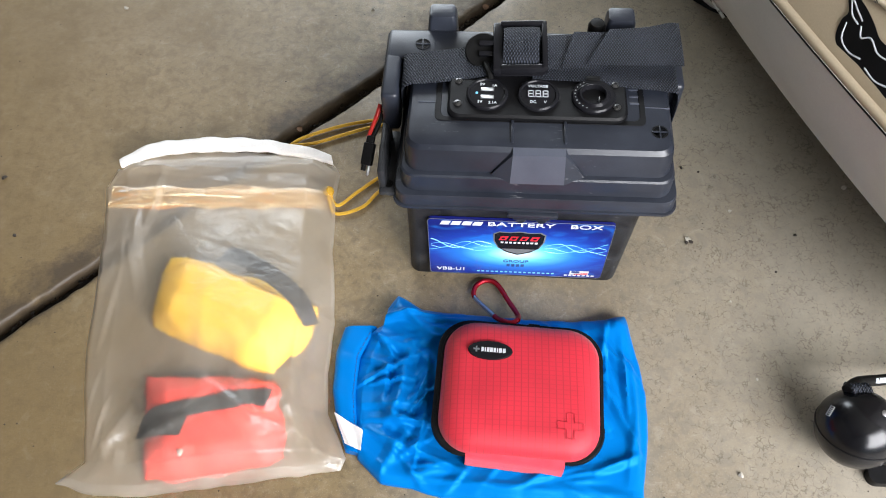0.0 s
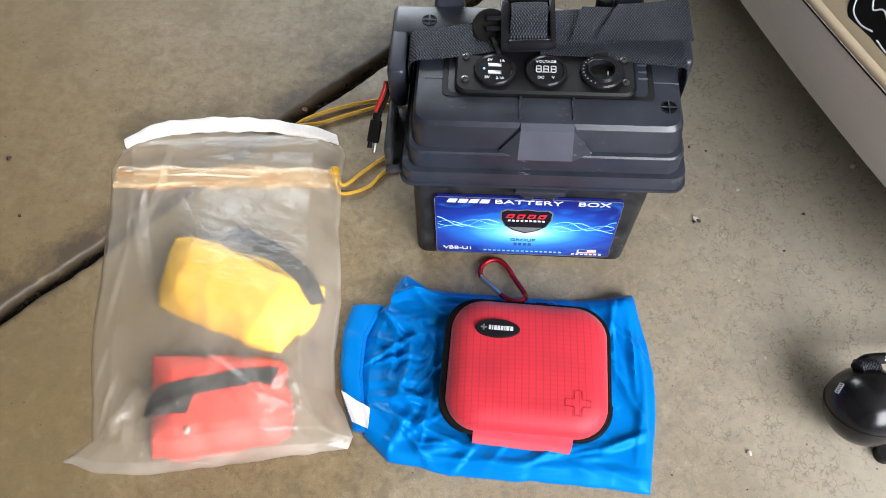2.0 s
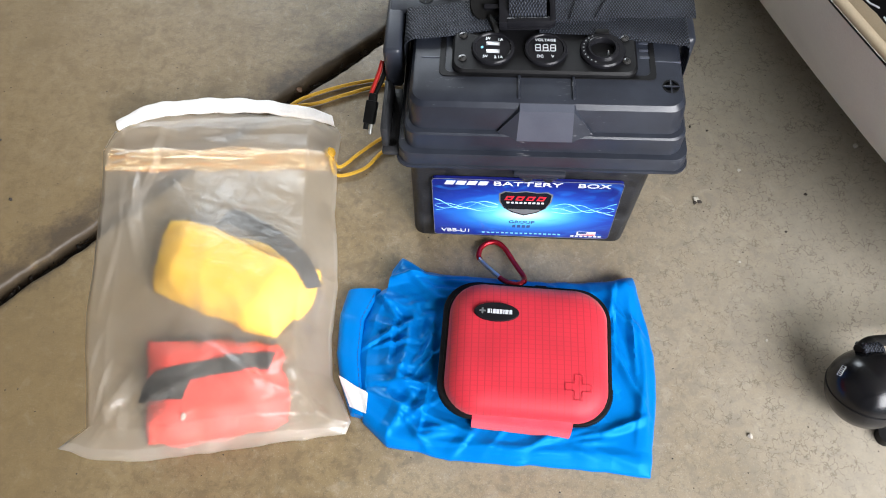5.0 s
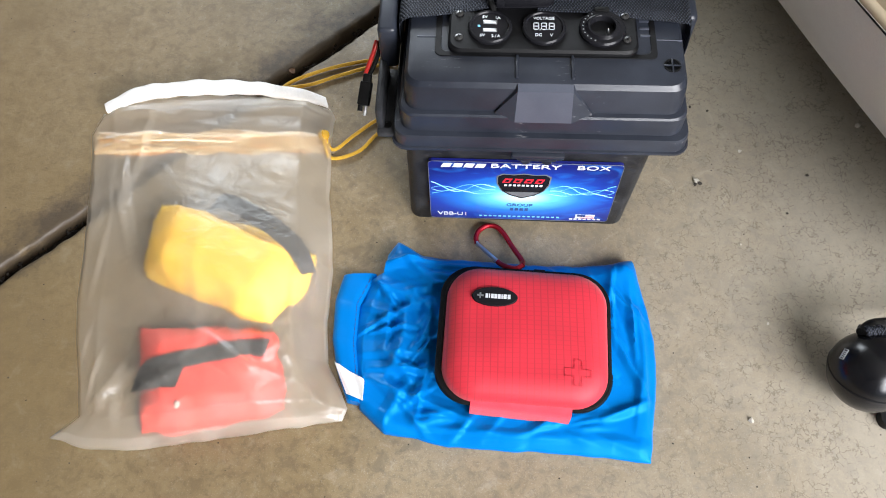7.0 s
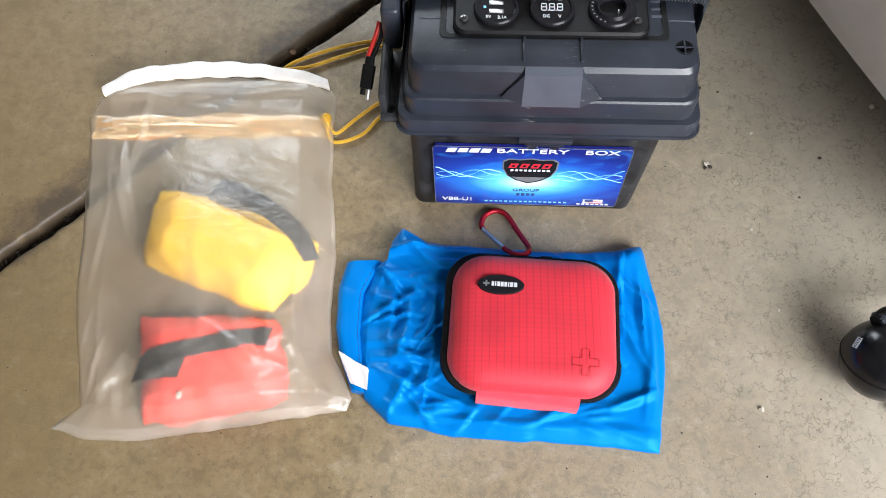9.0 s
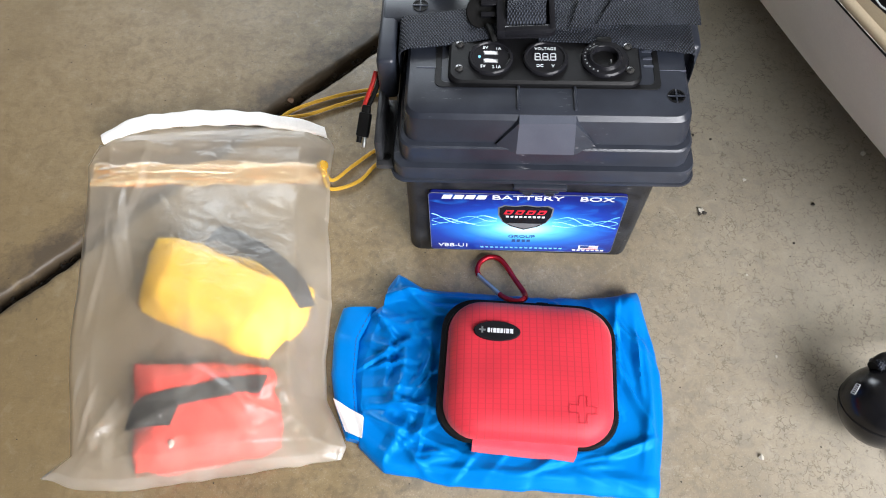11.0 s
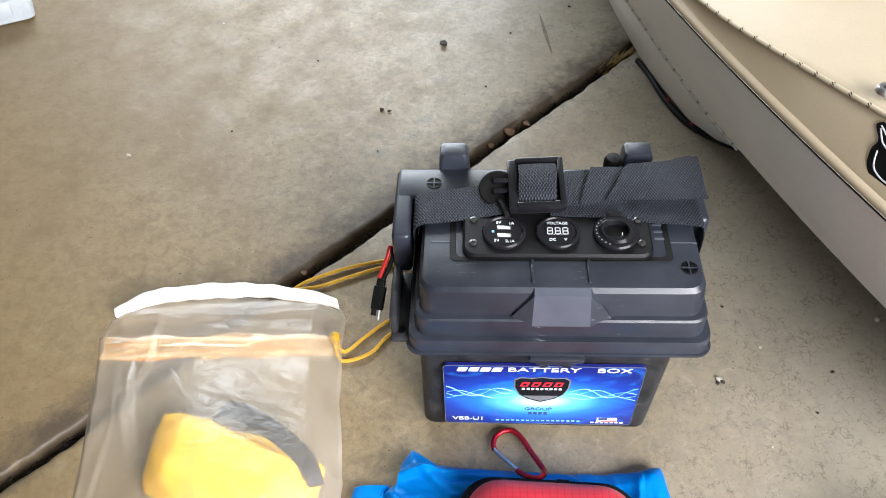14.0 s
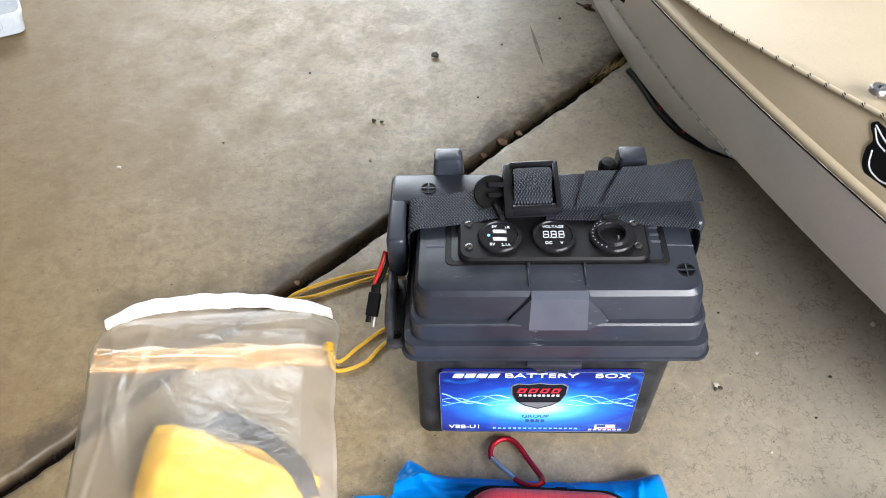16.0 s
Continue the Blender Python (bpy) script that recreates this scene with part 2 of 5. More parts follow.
CONCRETE = concrete()
JOINT_DIRT = worn("joint_dirt", (0.022, 0.015, 0.010), (0.008, 0.006, 0.005), 0.95, 0.05, fine=300, broad=60, bump=0.9, depth=0.004)
PLASTIC = worn("black_polypropylene", (0.0140, 0.0165, 0.0240), (0.0245, 0.0290, 0.0405), 0.36, 0.16, fine=900, broad=22, bump=0.22, depth=0.0004, spec=0.40, scuff=(0.16, 0.16, 0.17))
PLASTIC_BASE = worn("scuffed_black_plastic", (0.009, 0.0095, 0.011), (0.035, 0.036, 0.039), 0.46, 0.2, fine=500, broad=45, bump=0.3, depth=0.0005, spec=0.22, scuff=(0.2, 0.2, 0.2))
# lighter copy of the lid's black: the door's sheen is put into its colour
PLASTIC_SHEEN = worn("sheen_black_plastic", (0.048, 0.054, 0.074), (0.060, 0.067, 0.088), 0.36, 0.08, fine=900, broad=30, bump=0.15, depth=0.0003)
GLOSS_BLACK = worn("gloss_black_plastic", (0.008, 0.008, 0.010), (0.012, 0.012, 0.014), 0.2, 0.06, fine=300, broad=20, bump=0.05, spec=0.16)
BALL_BLACK = worn("satin_black_ball", (0.004, 0.004, 0.005), (0.007, 0.007, 0.009), 0.24, 0.06, fine=500, broad=20, bump=0.06, spec=0.4)
MATT_BLACK = worn("matt_black_plastic", (0.003, 0.003, 0.0034), (0.006, 0.006, 0.007), 0.45, 0.1, fine=700, broad=50, bump=0.2, spec=0.18)
RUBBER = worn("black_rubber", (0.003, 0.003, 0.003), (0.006, 0.006, 0.006), 0.55, 0.1, fine=600, broad=60, bump=0.2, spec=0.15)
WEB = webbing("black_webbing", (0.021, 0.0245, 0.034))
WEB_GREY = webbing("grey_webbing", (0.028, 0.029, 0.030))
STEEL = worn("bright_steel", (0.50, 0.50, 0.51), (0.36, 0.36, 0.37), 0.36, 0.1, metal=1.0, fine=300, broad=60, bump=0.1)
DARK_STEEL = worn("dark_steel", (0.10, 0.10, 0.10), (0.18, 0.18, 0.18), 0.3, 0.1, metal=0.9, fine=300, broad=200, bump=0.1)
INK_WHITE = worn("white_ink", (0.66, 0.68, 0.71), (0.54, 0.57, 0.62), 0.4, 0.1, fine=900, broad=200, bump=0.05)
INK_CYAN = worn("pale_cyan_ink", (0.22, 0.62, 0.92), (0.14, 0.48, 0.86), 0.35, 0.1, fine=900, broad=90, bump=0.03)
INK_NAVY = worn("navy_ink", (0.02, 0.05, 0.18), (0.03, 0.07, 0.22), 0.35, 0.1, fine=900, broad=90, bump=0.03)
INK_RED = worn("red_ink", (0.62, 0.02, 0.04), (0.5, 0.02, 0.03), 0.35, 0.1, fine=900, broad=90, bump=0.03)
INK_GREY = worn("grey_ink", (0.16, 0.17, 0.18), (0.12, 0.12, 0.13), 0.5, 0.1, fine=900, broad=90, bump=0.03)
PRINT = label_print()
RED_SHELL = ripstop("red_ripstop", (0.550, 0.012, 0.030), (0.19, 0.004, 0.010), 0.0066, 0.0046, 0.62)
RED_TAPE = worn("red_fabric", (0.60, 0.025, 0.05), (0.5, 0.02, 0.04), 0.75, 0.1, fine=1200, broad=60, bump=0.4, sheen=0.2)
ZIP_BLACK = worn("black_zip_tape", (0.004, 0.004, 0.005), (0.007, 0.007, 0.008), 0.6, 0.1, fine=1500, broad=60, bump=0.5, spec=0.12)
RED_ALLOY = worn("red_anodised_alloy", (0.45, 0.015, 0.025), (0.34, 0.01, 0.02), 0.3, 0.1, metal=0.75, fine=500, broad=60, bump=0.1)
BLUE_NYLON = worn("blue_nylon", (0.0005, 0.138, 0.450), (0.0005, 0.160, 0.520), 0.36, 0.1, fine=1400, broad=12, bump=0.25, depth=0.0003, spec=0.38)
BLUE_NYLON.node_tree.nodes["Principled BSDF"].inputs["Specular Tint"].default_value = (0.05, 0.55, 1.0, 1)
TAG_WHITE = worn("white_tag", (0.78, 0.78, 0.77), (0.7, 0.7, 0.7), 0.7, 0.1, fine=800, broad=60, bump=0.2)
FILM = clear_film("frosted_film", (0.95, 0.94, 0.92), (0.58, 0.54, 0.48), 0.46, 0.15, 0.33)
CREAM_FILM = clear_film("stained_film", (1.0, 0.84, 0.58), (0.50, 0.33, 0.14), 0.5, 0.17, 0.6)
WELD = clear_film("welded_film", (0.96, 0.95, 0.93), (0.62, 0.59, 0.55), 0.4, 0.12, 0.3)
BACK_FILM = clear_film("milky_back_film", (0.95, 0.93, 0.90), (0.25, 0.205, 0.15), 0.5, 0.36, 0.5)
WHITE_FOAM = worn("white_closure", (0.80, 0.78, 0.76), (0.68, 0.66, 0.63), 0.45, 0.15, fine=500, broad=35, bump=0.3, depth=0.001)
YELLOW = worn("yellow_nylon", (0.80, 0.46, 0.02), (0.86, 0.55, 0.06), 0.6, 0.1, fine=900, broad=30, bump=0.2)
ORANGE_RED = worn("orange_red_nylon", (0.72, 0.05, 0.03), (0.62, 0.035, 0.025), 0.6, 0.1, fine=900, broad=25, bump=0.25)
CORD_YELLOW = worn("yellow_cord", (0.62, 0.36, 0.02), (0.5, 0.27, 0.015), 0.7, 0.1, fine=1500, broad=80, bump=0.5)
WIRE_RED = worn("red_wire", (0.5, 0.02, 0.015), (0.4, 0.015, 0.012), 0.35, 0.1, fine=600, broad=60, bump=0.05)
HULL_GREY = worn("grey_polyethylene", (0.73, 0.73, 0.72), (0.67, 0.67, 0.665), 0.5, 0.15, fine=500, broad=8, bump=0.12)
DECK_SAND = worn("sand_polyethylene", (0.48, 0.395, 0.275), (0.435, 0.355, 0.245), 0.5, 0.12, fine=700, broad=7, bump=0.15)
FLECK = spotted_cord("flecked_tan_cord", (0.46, 0.39, 0.28))
FLECK_GREY = spotted_cord("flecked_grey_cord", (0.42, 0.41, 0.38))
CLEAR_BOX = worn("clouded_clear_plastic", (0.50, 0.53, 0.56), (0.40, 0.44, 0.48), 0.25, 0.1, fine=300, broad=30, bump=0.1)
GRIT_PALE = worn("pale_grit", (0.52, 0.48, 0.41), (0.34, 0.31, 0.26), 0.8, 0.1, fine=900, broad=200, bump=0.3)
GRIT_DARK = worn("dark_grit", (0.04, 0.032, 0.025), (0.02, 0.016, 0.012), 0.9, 0.05, fine=900, broad=200, bump=0.4)
SCUFF = worn("scuff_stain", (0.125, 0.105, 0.080), (0.20, 0.17, 0.13), 0.85, 0.1, fine=260, broad=60, bump=0.3, spec=0.2)
LEAF = worn("dry_leaf", (0.12, 0.064, 0.032), (0.07, 0.038, 0.020), 0.85, 0.1, fine=700, broad=120, bump=0.5)
STRAW = worn("straw", (0.42, 0.30, 0.12), (0.3, 0.2, 0.08), 0.8, 0.1, fine=700, broad=120, bump=0.3)
WALL_PAINT = worn("painted_wall", (0.22, 0.21, 0.19), (0.18, 0.17, 0.155), 0.85, 0.1, fine=120, broad=2, bump=0.15)

# ---- mesh helpers ----
ORIGIN = {}


def thing(name, at, label, category, group="", kind=""):
    ob = new(name)
    ob.empty_display_size = 0.02
    ob.location = at
    ORIGIN[ob] = Vector(at)
    return tagged(ob, label, category, group, kind)


def part(name, bm, material, parent=None, label="", at=None, angle=38, flat=False):
    """Links a bmesh given in world places as one mesh under parent."""
    base = ORIGIN[parent] if parent is not None else Vector(at or (0, 0, 0))
    bmesh.ops.translate(bm, verts=bm.verts, vec=-base)
    me = bpy.data.meshes.new(name)
    bmesh.ops.recalc_face_normals(bm, faces=bm.faces)
    bm.to_mesh(me)
    bm.free()
    if not flat:
        me.polygons.foreach_set("use_smooth", [True] * len(me.polygons))
        me.set_sharp_from_angle(angle=radians(angle))
    me.materials.append(material)
    ob = new(name, me)
    if parent is not None:
        ob.parent = parent
    else:
        ob.location = base
    ORIGIN[ob] = base
    if label:
        ob["label"] = label
    return ob


def block(x0, x1, y0, y1, z0, z1, bevel=0.002, seg=2, bm=None, m=None):
    bm = bm or bmesh.new()
    made = bmesh.ops.create_cube(bm, size=1)["verts"]
    for v in made:
        v.co = Vector(((x0 + x1) / 2 + v.co.x * (x1 - x0), (y0 + y1) / 2 + v.co.y * (y1 - y0), (z0 + z1) / 2 + v.co.z * (z1 - z0)))
    if bevel:
        edges = list({e for v in made for e in v.link_edges})
        made = list({v for f in bmesh.ops.bevel(bm, geom=edges, offset=bevel, segments=seg, affect="EDGES", profile=0.5)["faces"] for v in f.verts} | {v for v in made if v.is_valid})
    if m is not None:
        bmesh.ops.transform(bm, matrix=m, verts=made)
    return bm


def ring(cx, cy, z, w, d, r, n=6):
    """A rounded rectangle, anticlockwise."""
    r = max(1e-4, min(r, w / 2 - 1e-4, d / 2 - 1e-4))
    pts = []
    for k, (sx, sy) in enumerate(((1, 1), (-1, 1), (-1, -1), (1, -1))):
        for i in range(n + 1):
            a = radians(90 * k + 90 * i / n)
            pts.append(Vector((cx + sx * (w / 2 - r) + r * math.cos(a), cy + sy * (d / 2 - r) + r * math.sin(a), z)))
    return pts


def skin(rings, bm=None, caps=(True, True), closed=True):
    bm = bm or bmesh.new()
    rows = [[bm.verts.new(p) for p in one] for one in rings]
    n = len(rows[0])
    for a, b in zip(rows, rows[1:]):
        for i in range(n if closed else n - 1):
            j = (i + 1) % n
            bm.faces.new((a[i], a[j], b[j], b[i]))
    if caps[0]:
        bm.faces.new(list(reversed(rows[0])))
    if caps[1]:
        bm.faces.new(rows[-1])
    return bm


def lathe(profile, m=Matrix(), seg=32, bm=None, caps=(True, True)):
    """Radius and height pairs turned about z, then placed by m."""
    return skin([[m @ Vector((r * math.cos(2 * math.pi * i / seg), r * math.sin(2 * math.pi * i / seg), z)) for i in range(seg)] for r, z in profile], bm, caps)


def smooth_line(pts, per=8):
    pts = [Vector(p) for p in pts]
    full = [pts[0] * 2 - pts[1], *pts, pts[-1] * 2 - pts[-2]]
    out = []
    for a, b, c, d in zip(full, full[1:], full[2:], full[3:]):
        for i in range(per):
            t = i / per
            out.append(0.5 * (2 * b + (c - a) * t + (2 * a - 5 * b + 4 * c - d) * t * t + (3 * b - a - 3 * c + d) * t ** 3))
    return out + [pts[-1]]


def tube(pts, r, seg=10, bm=None, per=8, smooth=True, ends=True, loop=False):
    line = smooth_line(pts, per) if smooth else [Vector(p) for p in pts]
    up = Vector((0, 0, 1))
    rings, far, lengths = [], 0.0, []
    for i, p in enumerate(line):
        if loop:
            d = line[(i + 1) % len(line)] - line[i - 1]
        else:
            d = line[min(i + 1, len(line) - 1)] - line[max(i - 1, 0)]
        d.normalize()
        side = d.cross(up)
        if side.length < 0.05:
            side = d.cross(Vector((0, 1, 0)))
        side.normalize()
        top = side.cross(d)
        far += (p - line[i - 1]).length if i else 0
        lengths.append(far)
        rad = r(far) if callable(r) else r
        rings.append([p + rad * (side * math.cos(2 * math.pi * k / seg) + top * math.sin(2 * math.pi * k / seg)) for k in range(seg)])
    if loop:
        rings.append(rings[0])
    bm = bm or bmesh.new()
    uv = bm.loops.layers.uv.verify()
    rows = [[bm.verts.new(p) for p in one] for one in rings]
    lengths.append(far)
    for n, (a, b) in enumerate(zip(rows, rows[1:])):
        for i in range(seg):
            j = (i + 1) % seg
            f = bm.faces.new((a[i], a[j], b[j], b[i]))
            for l, (s, q) in zip(f.loops, ((n, i), (n, i + 1), (n + 1, i + 1), (n + 1, i))):
                l[uv].uv = (lengths[s], q / seg * 0.02)
    if ends and not loop:
        bm.faces.new(list(reversed(rows[0])))
        bm.faces.new(rows[-1])
    if loop:
        bmesh.ops.remove_doubles(bm, verts=bm.verts, dist=1e-6)
    return bm


def ribbon(pts, sides, thick, bm=None, per=8, cross=6):
    """A strap through pts; sides gives its half-width vector at each."""
    line, half = smooth_line(pts, per), smooth_line(sides, per)
    rings = []
    for i, (p, h) in enumerate(zip(line, half)):
        d = (line[min(i + 1, len(line) - 1)] - line[max(i - 1, 0)]).normalized()
        up = h.cross(d).normalized() * thick / 2
        top = [p + h * (2 * k / cross - 1) + up * (1 if 0 < k < cross else 0.4) for k in range(cross + 1)]
        low = [p + h * (2 * k / cross - 1) - up * (1 if 0 < k < cross else 0.4) for k in range(cross, -1, -1)]
        rings.append(top + low)
    return skin(rings, bm)


def lay(poly, m, thick=0.0004, bm=None):
    """A flat outline, drawn in x and y, raised by thick and placed by m."""
    bm = bm or bmesh.new()
    top = [bm.verts.new(m @ Vector((x, y, thick))) for x, y in poly]
    low = [bm.verts.new(m @ Vector((x, y, 0))) for x, y in poly]
    n = len(poly)
    bm.faces.new(top)
    for i in range(n):
        bm.faces.new((low[i], low[(i + 1) % n], top[(i + 1) % n], top[i]))
    return bm


def lettering(body, size, m, material, parent, name="lettering", stretch=1.0, thick=0.0002, slant=0.0):
    cu = bpy.data.curves.new("t", "FONT")
    cu.body, cu.size, cu.align_x, cu.align_y, cu.extrude, cu.shear = body, size, "CENTER", "CENTER", thick, slant
    cu.offset = size * 0.007
    tmp = bpy.data.objects.new("t", cu)
    scene.collection.objects.link(tmp)
    me = bpy.data.meshes.new_from_object(tmp)
    bpy.data.objects.remove(tmp)
    bm = bmesh.new()
    bm.from_mesh(me)
    bpy.data.meshes.remove(me)
    bmesh.ops.transform(bm, matrix=m @ Matrix.Diagonal((stretch, 1, 1, 1)), verts=bm.verts)
    return part(name, bm, material, parent, flat=True)


def curve_at(keys, x):
    """Smooth run through (x, value) keys."""
    if x <= keys[0][0]:
        return keys[0][1]
    for (a, p), (b, q) in zip(keys, keys[1:]):
        if x <= b:
            t = (x - a) / (b - a)
            t = t * t * (3 - 2 * t) * 0.5 + t * 0.5
            return p + (q - p) * t
    return keys[-1][1]


def rough_noise(p, scale, seed):
    return noise.noise(Vector((p[0] * scale + seed * 7.3, p[1] * scale - seed * 3.1, seed * 1.7)))


def ridge(p, scale, seed):
    return 1 - 2 * abs(rough_noise(p, scale, seed))


def cushion(edge, nu, nv, height, floor_z, puff=0.35, bm=None):
    """A closed soft body over the patch edge(u, v) -> (x, y); height(u, v, x, y) tops it."""
    bm = bm or bmesh.new()
    top, low = [], []
    for j in range(nv + 1):
        a, b = [], []
        for i in range(nu + 1):
            u, v = i / nu, j / nv
            x, y = edge(u, v)
            rim = i in (0, nu) or j in (0, nv)
            t = bm.verts.new((x, y, floor_z + max(0.0008, height(u, v, x, y))))
            a.append(t)
            b.append(t if rim and puff == 0 else bm.verts.new((x, y, floor_z)))
        top.append(a)
        low.append(b)
    for j in range(nv):
        for i in range(nu):
            bm.faces.new((top[j][i], top[j][i + 1], top[j + 1][i + 1], top[j + 1][i]))
            bm.faces.new((low[j][i], low[j + 1][i], low[j + 1][i + 1], low[j][i + 1]))
    border = [(j, 0) for j in range(nv + 1)] + [(nv, i) for i in range(1, nu + 1)] + [(j, nu) for j in range(nv - 1, -1, -1)] + [(0, i) for i in range(nu - 1, 0, -1)]
    for (j, i), (q, p) in zip(border, border[1:] + border[:1]):
        bm.faces.new((top[j][i], top[q][p], low[q][p], low[j][i]))
    return bm


# ---- floor, joint, garage ----
JOINT_AT, JOINT_ALONG = Vector((-0.171, 0.178, 0)), Vector((0.690, 0.724, 0))
JOINT_ACROSS = Vector((-0.724, 0.690, 0))


def slab(name, side, reach, label):
    """One concrete slab, its edge at the joint chipped and rounded."""
    steps = [s * 0.006 for s in range(-170, 171)]
    steps = [-30, -6, -2] + steps + [2, 6, 30]
    rows = []
    for s in steps:
        chip = 0.0016 * rough_noise((s, side), 70, 3) + 0.0020 * rough_noise((s, side), 22, 5)
        lip = 0.0082 + 1.6 * chip
        row = []
        for off, z in ((lip, -0.03), (lip, -0.006), (lip + 0.0010, -0.0022), (lip + 0.0030, -0.0006), (lip + 0.007, 0.0), (0.06, 0.0), (0.5, 0.0), (2.0, 0.0), (reach, 0.0)):
            row.append(JOINT_AT + JOINT_ALONG * s + JOINT_ACROSS * side * off + Vector((0, 0, z)))
        rows.append(row)
    bm = skin(rows, caps=(False, False), closed=False)
    ob = part(name, bm, CONCRETE, angle=60)
    return tagged(ob, label, "floor", kind="structure")


slab("floor", 1, 3.9, "mottled tan concrete garage slab, stained and gritty")
slab("floor_apron", -1, 40, "mottled grey-tan concrete slab running out through the door")
bm = bmesh.new()
cols = []
for s in [-4] + [k * 0.008 for k in range(-125, 126)] + [4]:
    cols.append([JOINT_AT + JOINT_ALONG * s + JOINT_ACROSS * w + Vector((0, 0, -0.021 + 0.004 * rough_noise((s, w), 60, 2))) for w in (-0.016, -0.007, -0.002, 0.002, 0.007, 0.016)])
tagged(part("joint_bed", skin(cols, bm, (False, False), False), JOINT_DIRT), "dark dirt packed in the floor joint", "floor joint", kind="structure")


def wall(name, x0, x1, y0, y1, z0, z1, label, category="wall"):
    bm = block(x0, x1, y0, y1, z0, z1, 0, m=GARAGE)
    tagged(part(name, bm, WALL_PAINT, angle=30), label, category, kind="structure")


PLAIN = "plain painted garage wall"
wall("wall_back_sill", -3.0, 3.0, 3.0, 3.15, 0, 0.88, PLAIN)
wall("wall_back_head", -3.0, 3.0, 3.0, 3.15, 2.02, 2.6, PLAIN)
wall("wall_back_west", -3.0, -0.35, 3.0, 3.15, 0.88, 2.02, PLAIN)
wall("wall_back_east", 2.45, 3.0, 3.0, 3.15, 0.88, 2.02, PLAIN)
wall("wall_west", -3.15, -3.0, -2.15, 3.15, 0, 2.6, PLAIN)
wall("wall_east", 3.0, 3.15, -2.15, 3.15, 0, 2.6, PLAIN)
wall("wall_front_west", -3.0, -0.7, -2.15, -2.0, 0, 2.6, "plain painted wall beside the door opening")
wall("wall_front_east", 2.3, 3.0, -2.15, -2.0, 0, 2.6, "plain painted wall beside the door opening")
wall("wall_front_head", -0.7, 2.3, -2.15, -2.0, 2.25, 2.6, "plain painted wall over the door opening")
wall("ceiling", -3.15, 3.15, -2.15, 3.15, 2.6, 2.7, "plain painted garage ceiling", "ceiling")

# ---- battery box ----
box = thing("battery_box", (0.105, 0.065, 0), "black plastic battery box with strapped lid and printed blue label", "battery box")
BX, BY = 0.1075, 0.064
# tapered tub, 0.22 m wide at the foot
rings = []
for z, w, d, r in ((0.0, 0.216, 0.132, 0.010), (0.004, 0.2255, 0.138, 0.012), (0.05, 0.2265, 0.1385, 0.011), (0.13, 0.229, 0.139, 0.011), (0.134, 0.233, 0.143, 0.011), (0.152, 0.234, 0.144, 0.011)):
    rings.append(ring(BX + 0.01 * z, BY + 0.002, z, w, d, r))
base = part("tub", skin(rings), PLASTIC_BASE, box, "scuffed black plastic tub")

# the lid sits a touch higher on one side
LID = Matrix.Translation((0.1165, 0, 0.147)) @ pose(0, 0, 0, 0, -1.25, 0) @ Matrix.Translation((-0.1165, 0, -0.147))


def on_lid(bm):
    bmesh.ops.transform(bm, matrix=LID, verts=bm.verts)
    return bm


LX, LY = 0.1165, 0.062
prof = ((0.1465, 0.256, 0.142, 0.012), (0.1450, 0.262, 0.148, 0.013), (0.1475, 0.264, 0.150, 0.014), (0.1620, 0.2625, 0.1485, 0.014), (0.1642, 0.261, 0.147, 0.014), (0.1650, 0.251, 0.137, 0.014),
        (0.1800, 0.2510, 0.1370, 0.014), (0.1850, 0.2500, 0.1360, 0.014), (0.1866, 0.2470, 0.133, 0.014), (0.1875, 0.2415, 0.1255, 0.014), (0.2070, 0.2400, 0.1205, 0.014), (0.2125, 0.2385, 0.1175, 0.014), (0.2165, 0.233, 0.111, 0.013), (0.2180, 0.224, 0.101, 0.011))
lid = part("lid", on_lid(skin([ring(LX, LY, *p[:1], *p[1:]) for p in prof])), PLASTIC, box, "black moulded lid with stepped edge", angle=20)
part("rim_bead", on_lid(skin([ring(LX, LY, z, 0.2645 + e, 0.1505 + e, 0.014) for z, e in ((0.1462, 0.0), (0.1466, 0.003), (0.149, 0.003), (0.1496, 0.0))])), PLASTIC, lid)

# centre pad of the lid front, between sloping wings
bm = bmesh.new()
P = [bm.verts.new(p) for p in ((0.0925, -0.0078, 0.1815), (0.1415, -0.0078, 0.1815), (0.1400, -0.0005, 0.2135), (0.0935, -0.0005, 0.2135), (0.0750, -0.0032, 0.1880), (0.1590, -0.0032, 0.1880), (0.0925, -0.0050, 0.1785), (0.1415, -0.0050, 0.1785), (0.0935, 0.006, 0.2165), (0.1400, 0.006, 0.2165))]
for f in ((0, 1, 2, 3), (6, 7, 1, 0), (3, 2, 9, 8)):
    bm.faces.new([P[i] for i in f])
corners = [p.co.copy() for p in P]
for faces in (((0, 3, 4), (6, 0, 4), (3, 8, 4)), ((1, 5, 2), (7, 5, 1), (2, 5, 9))):
    wing = bmesh.new()
    W = {i: wing.verts.new(corners[i]) for i in sorted({i for f in faces for i in f})}
    for f in faces:
        wing.faces.new([W[i] for i in f])
    part("pad_wing", on_lid(wing), PLASTIC, lid, angle=5)
part("front_pad", on_lid(bm), PLASTIC_SHEEN, lid, "smooth black centre pad with the door's sheen in its colour", angle=5)
for x in (0.0925, 0.1395):
    part("top_rib", on_lid(block(x - 0.0014, x + 0.0014, 0.010, 0.036, 0.213, 0.2196, 0.001)), PLASTIC, lid)
for x0, x1 in ((0.006, 0.028), (0.212, 0.234)):
    part("edge_groove", on_lid(block(x0, x1, 0.0545, 0.0555, 0.2165, 0.2186, 0.0004)), PLASTIC_SHEEN, lid)

